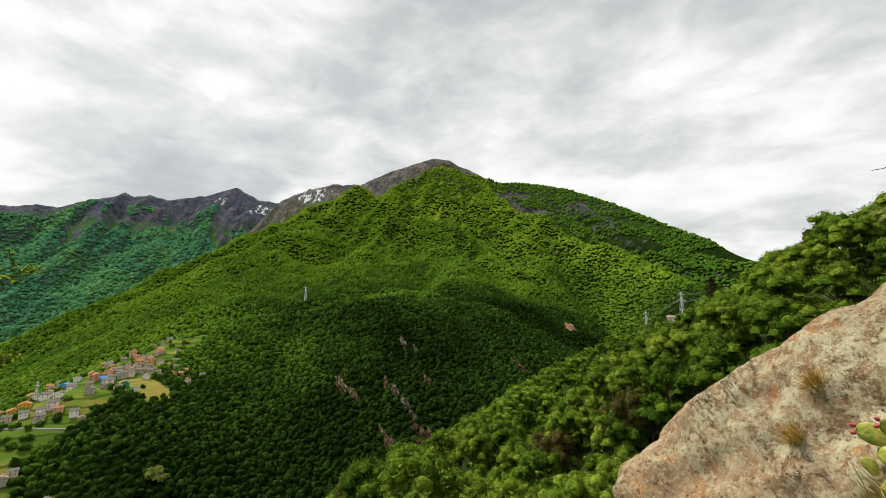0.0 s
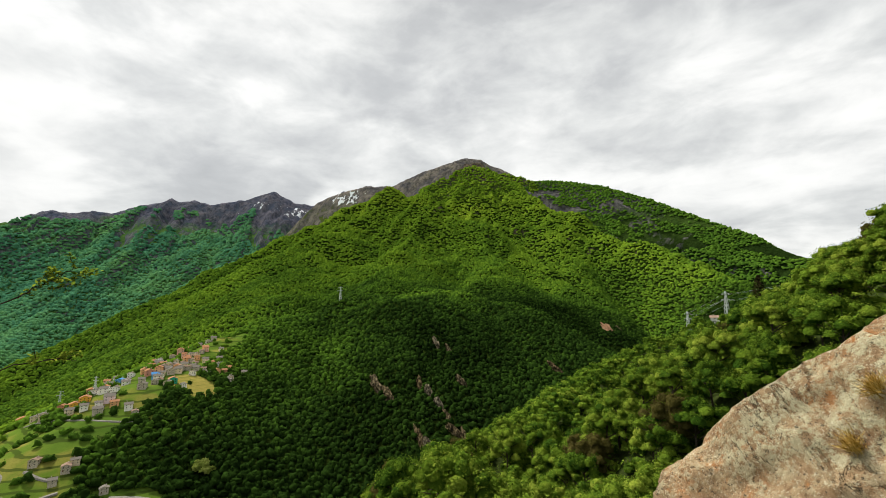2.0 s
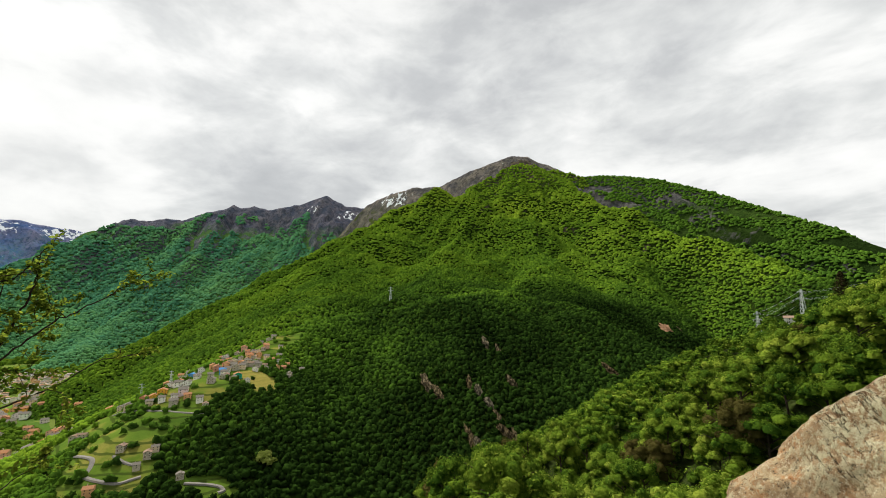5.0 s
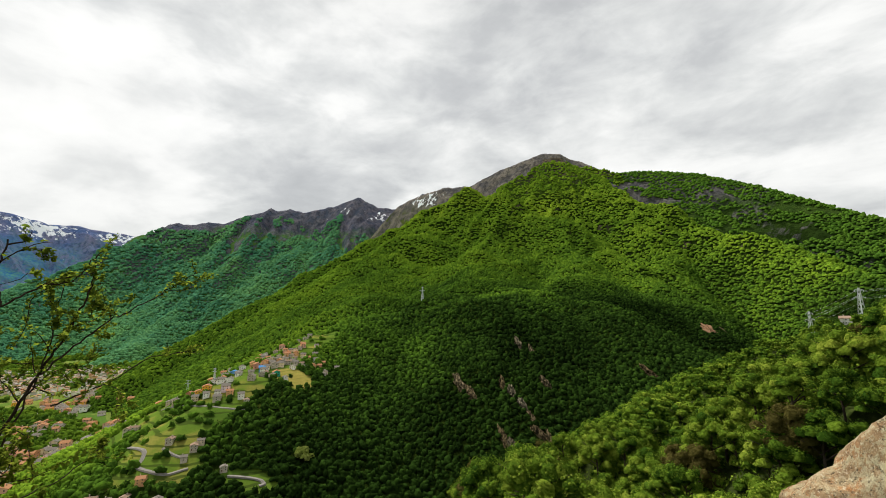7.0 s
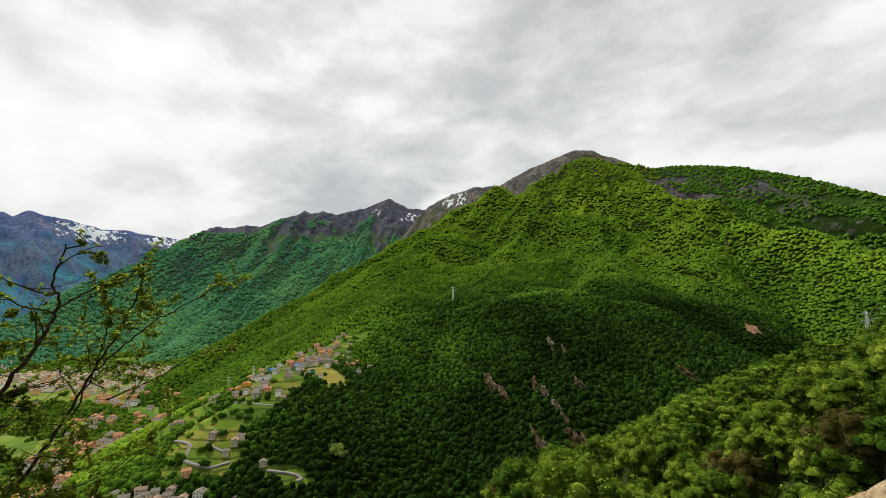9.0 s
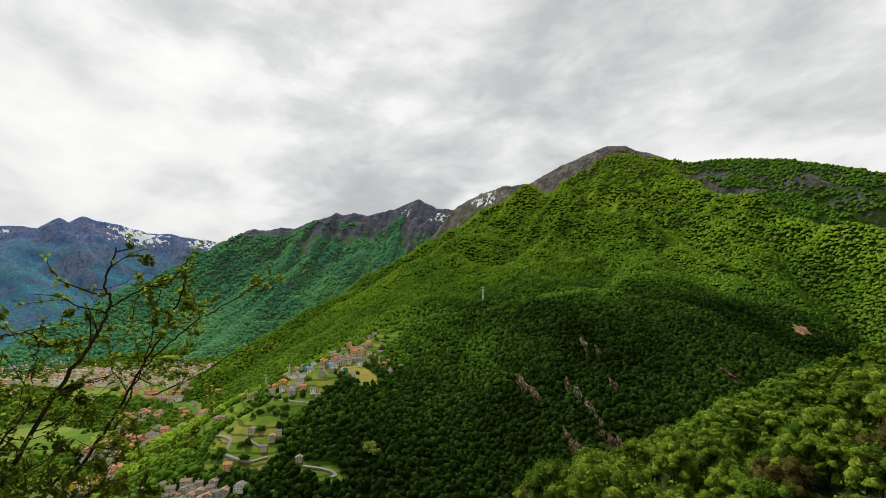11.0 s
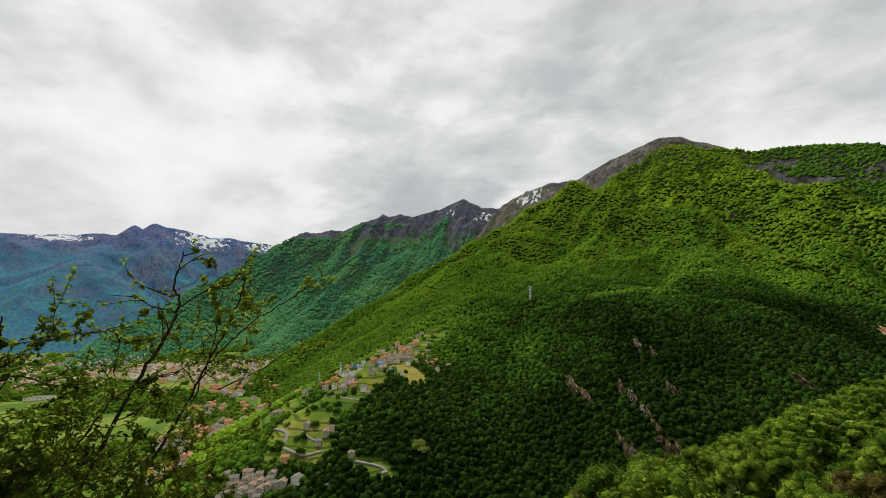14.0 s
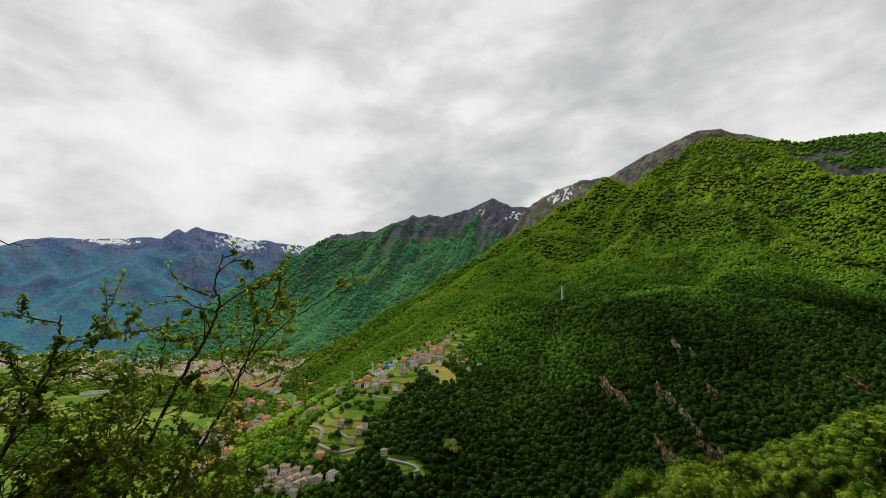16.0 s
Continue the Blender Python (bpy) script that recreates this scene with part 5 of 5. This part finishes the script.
STEMS = [  # az, el, distance; thickness at the foot; how leafy
    ([(75, -48, 2.6), (69, -18, 2.2), (65.5, -9, 2.1), (62.5, -3, 2.0), (61.3, 0.5, 2.0), (62.2, 3.2, 2.0), (61.3, 6.6, 2.0)], 0.017, 0.5),
    ([(61.3, 0.5, 2.0), (58.5, 2.6, 2.02), (56.5, 3.0, 2.05), (55.4, 4.4, 2.05), (54.0, 6.8, 2.05)], 0.006, 1.0),
    ([(72, -46, 2.7), (66, -20, 2.4), (61, -13, 2.3), (58, -6, 2.25), (56, -2, 2.2), (54.6, 2, 2.2), (54.2, 5, 2.2)], 0.014, 1.0),
    ([(58, -6, 2.25), (54, -1.5, 2.3), (50.5, 0.8, 2.35), (47.5, 3.0, 2.4), (45.2, 4.6, 2.4)], 0.007, 1.0),
    ([(57, -9, 2.3), (53, -7.5, 2.35), (49.5, -5.0, 2.4), (46.4, -4.6, 2.45), (44.6, -4.9, 2.45)], 0.006, 0.7),
    ([(60, -12, 2.3), (57.6, -4.5, 2.2), (57.2, 0, 2.2), (56.8, 4.5, 2.2)], 0.006, 0.9),
    ([(84, -50, 2.4), (80, -20, 2.0), (77.5, -10, 1.9), (76, -6, 1.85), (75, -3, 1.85), (75.4, -0.6, 1.85)], 0.015, 1.2),
    ([(76, -6, 1.85), (73, -2.8, 1.9), (70, -2.0, 1.95), (67.2, -1.8, 2.0), (66.6, -3.0, 2.0), (66.8, -6.5, 2.0)], 0.007, 1.2),
    ([(76.8, -7, 1.88), (79, -4.5, 1.85), (81.5, -3.5, 1.8), (85, -3.5, 1.8)], 0.006, 1.3),
    ([(80, -52, 2.5), (76, -24, 2.1), (71, -16, 2.0), (68, -11, 2.0), (66, -8, 2.05), (63, -7, 2.1)], 0.011, 1.4),
    ([(78, -52, 2.5), (73, -26, 2.2), (67, -20, 2.2), (61, -17, 2.2), (56, -16, 2.25), (52, -13, 2.3)], 0.009, 1.2),
    ([(86, -50, 2.3), (82, -25, 1.9), (78, -17, 1.85), (72, -14, 1.9), (68, -13.5, 1.95)], 0.009, 1.5),
    ([(78, -50, 2.4), (72, -28, 2.1), (67, -24, 2.1), (63, -20, 2.1), (60.5, -16, 2.15), (58, -11, 2.2)], 0.008, 1.3),
    ([(82, -48, 2.2), (80, -22, 1.8), (80, -14, 1.75), (79, -7, 1.75), (77, -5, 1.75)], 0.008, 1.5),
    ([(88, -50, 2.2), (87, -20, 1.8), (86, -10, 1.75), (84, -6, 1.75), (82, -3.5, 1.75)], 0.009, 1.4),
    ([(88, 12, 2.0), (84, 8, 2.0), (80.5, 6.6, 2.0), (78.4, 6.2, 2.0)], 0.004, 0.12),
    ([(76, -50, 2.6), (68, -30, 2.3), (62, -23, 2.3), (57, -20, 2.3), (54, -19, 2.35)], 0.008, 1.2),
    ([(80, -50, 2.2), (77, -28, 1.8), (75, -20, 1.75), (72, -15, 1.8), (69, -8, 1.85)], 0.008, 1.6),
    ([(84, -50, 2.2), (81, -30, 1.7), (78, -22, 1.65), (75, -17, 1.7), (71, -17, 1.75)], 0.008, 1.6),
    ([(74, -52, 2.4), (70, -32, 2.0), (66, -26, 1.95), (64, -20, 2.0), (63, -14, 2.0)], 0.007, 1.5),
    ([(86, -48, 2.1), (83, -26, 1.7), (80, -19, 1.65), (77, -13, 1.7), (73, -10, 1.75)], 0.008, 1.6),
    ([(72, -52, 2.5), (66, -33, 2.1), (61, -27, 2.1), (58, -23, 2.1), (57, -17, 2.15)], 0.007, 1.3),
]
OVERHANG = [([(-76, -20, 5.0), (-72, 4, 4.4), (-62, 12, 3.8), (-53, 14, 3.5), (-46.6, 12.8, 3.4)], 0.012, 0.45)]


def build_shrub(stems, seed, label):
    rng = np.random.default_rng(seed)
    shrub = thing("shrub", label, "shrub")
    for line, thick, leafiness in stems:
        stem = wander([polar(*p) for p in line], rng, 0.0028)
        n = len(stem)
        limbs = [tube(stem, np.linspace(thick * 0.56, max(thick * 0.15, 0.0014), n), 6)]
        pos, nor = [], []

        def sprig(p, d, size):
            for _ in range(rng.integers(5, 10)):
                v = d * 0.4 + rng.normal(size=3)
                v /= np.linalg.norm(v)
                pos.append(p + v * size * rng.uniform(0.4, 1.5))
                nor.append(rng.normal(size=3) * 0.6 + np.array([0, 0, 0.7]) + v * 0.3)

        def twig(p, d, length, r, level):
            k = max(4, int(length / 0.026))
            pts, q = [p], p
            for _ in range(k):
                d = d + rng.normal(size=3) * 0.24 + np.array([0, 0, 0.02])
                d = d / np.linalg.norm(d)
                q = q + d * length / k
                pts.append(q)
            limbs.append(tube(pts, np.linspace(r, 0.0009, k + 1), 4))
            for j in range(1, k + 1):
                if rng.uniform() < 0.85 * min(leafiness, 1.0):
                    sprig(pts[j], d, 0.012)
                if level and rng.uniform() < 0.22:
                    twig(pts[j], d + rng.normal(size=3) * 0.8, length * rng.uniform(0.3, 0.6), r * 0.6, level - 1)

        seg = np.linalg.norm(np.diff(stem, axis=0), axis=1)
        for i in range(int(n * 0.22), n - 1):
            if rng.uniform() < min(0.9, seg[i] / 0.05 * 0.72 * leafiness):
                d = stem[i + 1] - stem[i]
                d = d / np.linalg.norm(d) + rng.normal(size=3) * 0.85
                twig(stem[i], d / np.linalg.norm(d), (0.3 if leafiness < 0.2 else 1.0) * rng.uniform(0.10, 0.36) * (1 - (0.75 if line[-1][0] < 58 else 0.3) * i / n), max(thick * 0.18, 0.0019), 2)
            if rng.uniform() < 0.2 * leafiness:
                sprig(stem[i], rng.normal(size=3), 0.012)
        v, q = join(limbs)
        b = part("branch", mesh_of("branch", v, None, M["twig"], True, q), shrub)
        if pos:
            v, q = leaf_quads(rng, np.array(pos), np.array(nor), 0.0098)
            part("leaves", mesh_of("leaves", v, None, M["small_leaf"], False, q), b)


build_shrub(STEMS, 33, "thorny shrub with dark twisted branches and small fresh leaves")
build_shrub(OVERHANG, 35, "single leafy branch reaching over the boulder")


def dry(n, p):
    own = n.add("ShaderNodeNewGeometry").outputs["Random Per Island"]
    return n.ramp(own, [(0.0, (0.24, 0.15, 0.03)), (0.5, (0.52, 0.34, 0.08)), (1.0, (0.62, 0.48, 0.16))]), None, 0, 0


def fresh_grass(n, p):
    own = n.add("ShaderNodeNewGeometry").outputs["Random Per Island"]
    return n.ramp(own, [(0.0, (0.05, 0.09, 0.015)), (0.6, (0.13, 0.18, 0.03)), (1.0, (0.32, 0.27, 0.08))]), None, 0, 0


def straw(n, p):
    own = n.add("ShaderNodeNewGeometry").outputs["Random Per Island"]
    return n.ramp(own, [(0.0, (0.13, 0.14, 0.03)), (0.5, (0.34, 0.28, 0.08)), (1.0, (0.55, 0.45, 0.18))]), None, 0, 0


M["dry"], M["grass"], M["straw"] = material("dry_grass", dry), material("fresh_grass", fresh_grass), material("straw_grass", straw)


def tuft(name, base, up, spread, length, count, mat, label, seed, sweep=(0, 0, 0)):
    rng = np.random.default_rng(seed)
    base, up = np.array(base), np.array(up, float)
    pieces = []
    for _ in range(count):
        root = base + rng.normal(size=3) * spread * 0.35
        d = up + rng.normal(size=3) * 0.45 + np.array(sweep)
        d /= np.linalg.norm(d)
        l = length * rng.uniform(0.5, 1.1)
        tip_turn = rng.normal(size=3) * 0.3 + np.array([0, 0, -0.35])
        s = np.cross(d, rng.normal(size=3))
        s = s / np.linalg.norm(s) * 0.0015
        mid, tip = root + d * l * 0.55, root + d * l + tip_turn * l * 0.3
        pieces.append((np.array([root - s, root + s, mid + s * 0.8, mid - s * 0.8, tip + s * 0.15, tip - s * 0.15]), np.array([[0, 1, 2, 3], [3, 2, 4, 5]])))
    v, q = join(pieces)
    return tagged(new(name, mesh_of(name, v, None, mat, False, q)), label, "grass", "grass tufts at the lookout")


def slab_spot(az, el):
    """Where a line of sight from the lookout meets the face of the boulder."""
    w = Vector(polar(az, el, 1.0)) - Vector(EYE)
    k = (CORNER + FACE * 0.1 - Vector(EYE)).dot(FACE) / w.dot(FACE)
    p = Vector(EYE) + w * k - CORNER
    return p.dot(ALONG), p.dot(DOWN)


for az, el, spread, length, count, kind in ((-40.0, -7.4, 0.055, 0.115, 420, "dry"), (-37.6, -12.5, 0.05, 0.10, 300, "dry"), (-44.6, -17.6, 0.10, 0.20, 260, "straw"), (-45.6, -7.0, 0.04, 0.09, 70, "dry")):
    u, v = slab_spot(az, el)
    tuft("grass_tuft", on_slab(u, v, -0.01), FACE + Vector((0, 0, 0.5)), spread, length, count, M[kind],
         "dry golden grass tuft in a crack of the boulder" if kind == "dry" else "straw-coloured grass tuft under the cactus", int(count), (0.0, 0.1, 0.1))


def pad_skin(n, p):
    a = n.noise(p, 22, 5, 0.6)
    dots = n.add("ShaderNodeTexVoronoi", [("Vector", p), ("Scale", 55.0)]).outputs["Distance"]
    c = n.ramp(a, [(0.3, (0.13, 0.17, 0.025)), (0.5, (0.24, 0.26, 0.04)), (0.68, (0.42, 0.33, 0.05))])
    return n.mix(n.ramp(dots, [(0.0, 0.8), (0.12, 0.0)]), c, (0.42, 0.36, 0.2)), dots, 0.4, 0.004


def fruit_skin(n, p):
    a = n.noise(p, 40, 3)
    return n.mix(a, (0.22, 0.012, 0.022), (0.32, 0.03, 0.04)), None, 0, 0


M["pad"], M["fruit"] = material("cactus_pad_skin", pad_skin, 0.5, 0.3), material("red_fruit_skin", fruit_skin, 0.4, 0.4)


def build_cactus():
    rng = np.random.default_rng(9)
    cactus = thing("prickly_pear", "prickly pear cactus with yellowing pads and red fruit", "cactus")
    right = Vector(polar(-135, 0, 1.0)) - Vector(EYE)
    for az, el, size, tilt, wide in ((-43.6, -10.4, 0.085, -66, 0.9), (-44.9, -9.6, 0.08, -58, 0.9), (-45.6, -10.2, 0.09, 10, 1.1), (-44.4, -12.2, 0.085, -55, 0.8),
                                     (-45.2, -13.4, 0.09, 20, 1.0), (-42.9, -13.0, 0.05, -20, 0.9), (-44.2, -14.4, 0.07, 60, 1.0), (-46.2, -12.2, 0.10, 0, 1.0), (-46.8, -9.0, 0.09, 25, 1.0),
                                     (-47.5, -13.0, 0.11, -10, 1.0)):
        size *= 0.78
        bm = bmesh.new()
        bmesh.ops.create_uvsphere(bm, u_segments=20, v_segments=14, radius=1.0)
        for v in bm.verts:
            c = v.co
            k = 1 + 0.1 * noise.noise(c * 2 + Vector((size * 90, tilt, 0)))
            v.co = Vector((c.x * size * 0.72 * wide * (1 + 0.25 * c.z) * k, c.y * size * 0.17, c.z * size * k))
        me = bpy.data.meshes.new("pad")
        bm.to_mesh(me)
        bm.free()
        me.materials.append(M["pad"])
        for f in me.polygons:
            f.use_smooth = True
        u, v = slab_spot(az - 0.9, el - 1.4)
        at = on_slab(u, v, 0.07 + rng.uniform(-0.03, 0.04))
        pad = part("pad", me, cactus)
        pad.matrix_basis = pose(*at, rng.uniform(-15, 15), tilt, -45 + rng.uniform(-30, 30))
        if el > -10.5 and az > -45:
            for j in range(2):
                fm = bmesh.new()
                bmesh.ops.create_uvsphere(fm, u_segments=10, v_segments=8, radius=1.0)
                for v in fm.verts:
                    v.co = Vector((v.co.x * 0.009, v.co.y * 0.009, v.co.z * 0.012))
                me = bpy.data.meshes.new("fruit")
                fm.to_mesh(me)
                fm.free()
                me.materials.append(M["fruit"])
                a = (j - 1) * 0.6
                fr = part("fruit", me, pad, "small dark red fruit")
                fr.matrix_basis = pose(math.sin(a) * size * 0.8, 0, math.cos(a) * size * 1.05 + 0.01, 0, math.degrees(a), 0)


build_cactus()


def build_lookout():
    """Grass and stones on the small ledge that the camera stands on."""
    rng = np.random.default_rng(17)
    for k in range(26):
        a, r = rng.uniform(0, 2 * math.pi), rng.uniform(0.9, 5.5)
        x, y = -math.sin(a) * r, math.cos(a) * r
        tuft("grass_tuft", (x, y, ground_at(x, y) - 0.02), (0, 0, 1), 0.12, 0.22, 90, M["grass" if rng.uniform() < 0.7 else "dry"], "grass tuft on the rocky ledge", 100 + k)
    for k in range(14):
        a, r = rng.uniform(0, 2 * math.pi), rng.uniform(1.2, 6.0)
        x, y = -math.sin(a) * r, math.cos(a) * r
        size = rng.uniform(0.08, 0.3)
        bm = bmesh.new()
        bmesh.ops.create_icosphere(bm, subdivisions=3, radius=size)
        for v in bm.verts:
            v.co = Vector((v.co.x * 1.3, v.co.y, v.co.z * 0.7)) * (1 + 0.4 * noise.fractal(v.co / size * 1.3 + Vector((k, 0, 0)), 0.9, 2, 3))
        me = bpy.data.meshes.new("stone")
        bm.to_mesh(me)
        bm.free()
        me.materials.append(M["boulder"])
        ob = tagged(new("stone", me), "rough lichened stone lying in the grass", "rock", "stones at the lookout")
        ob.location = (x, y, ground_at(x, y) + size * 0.15)


build_lookout()
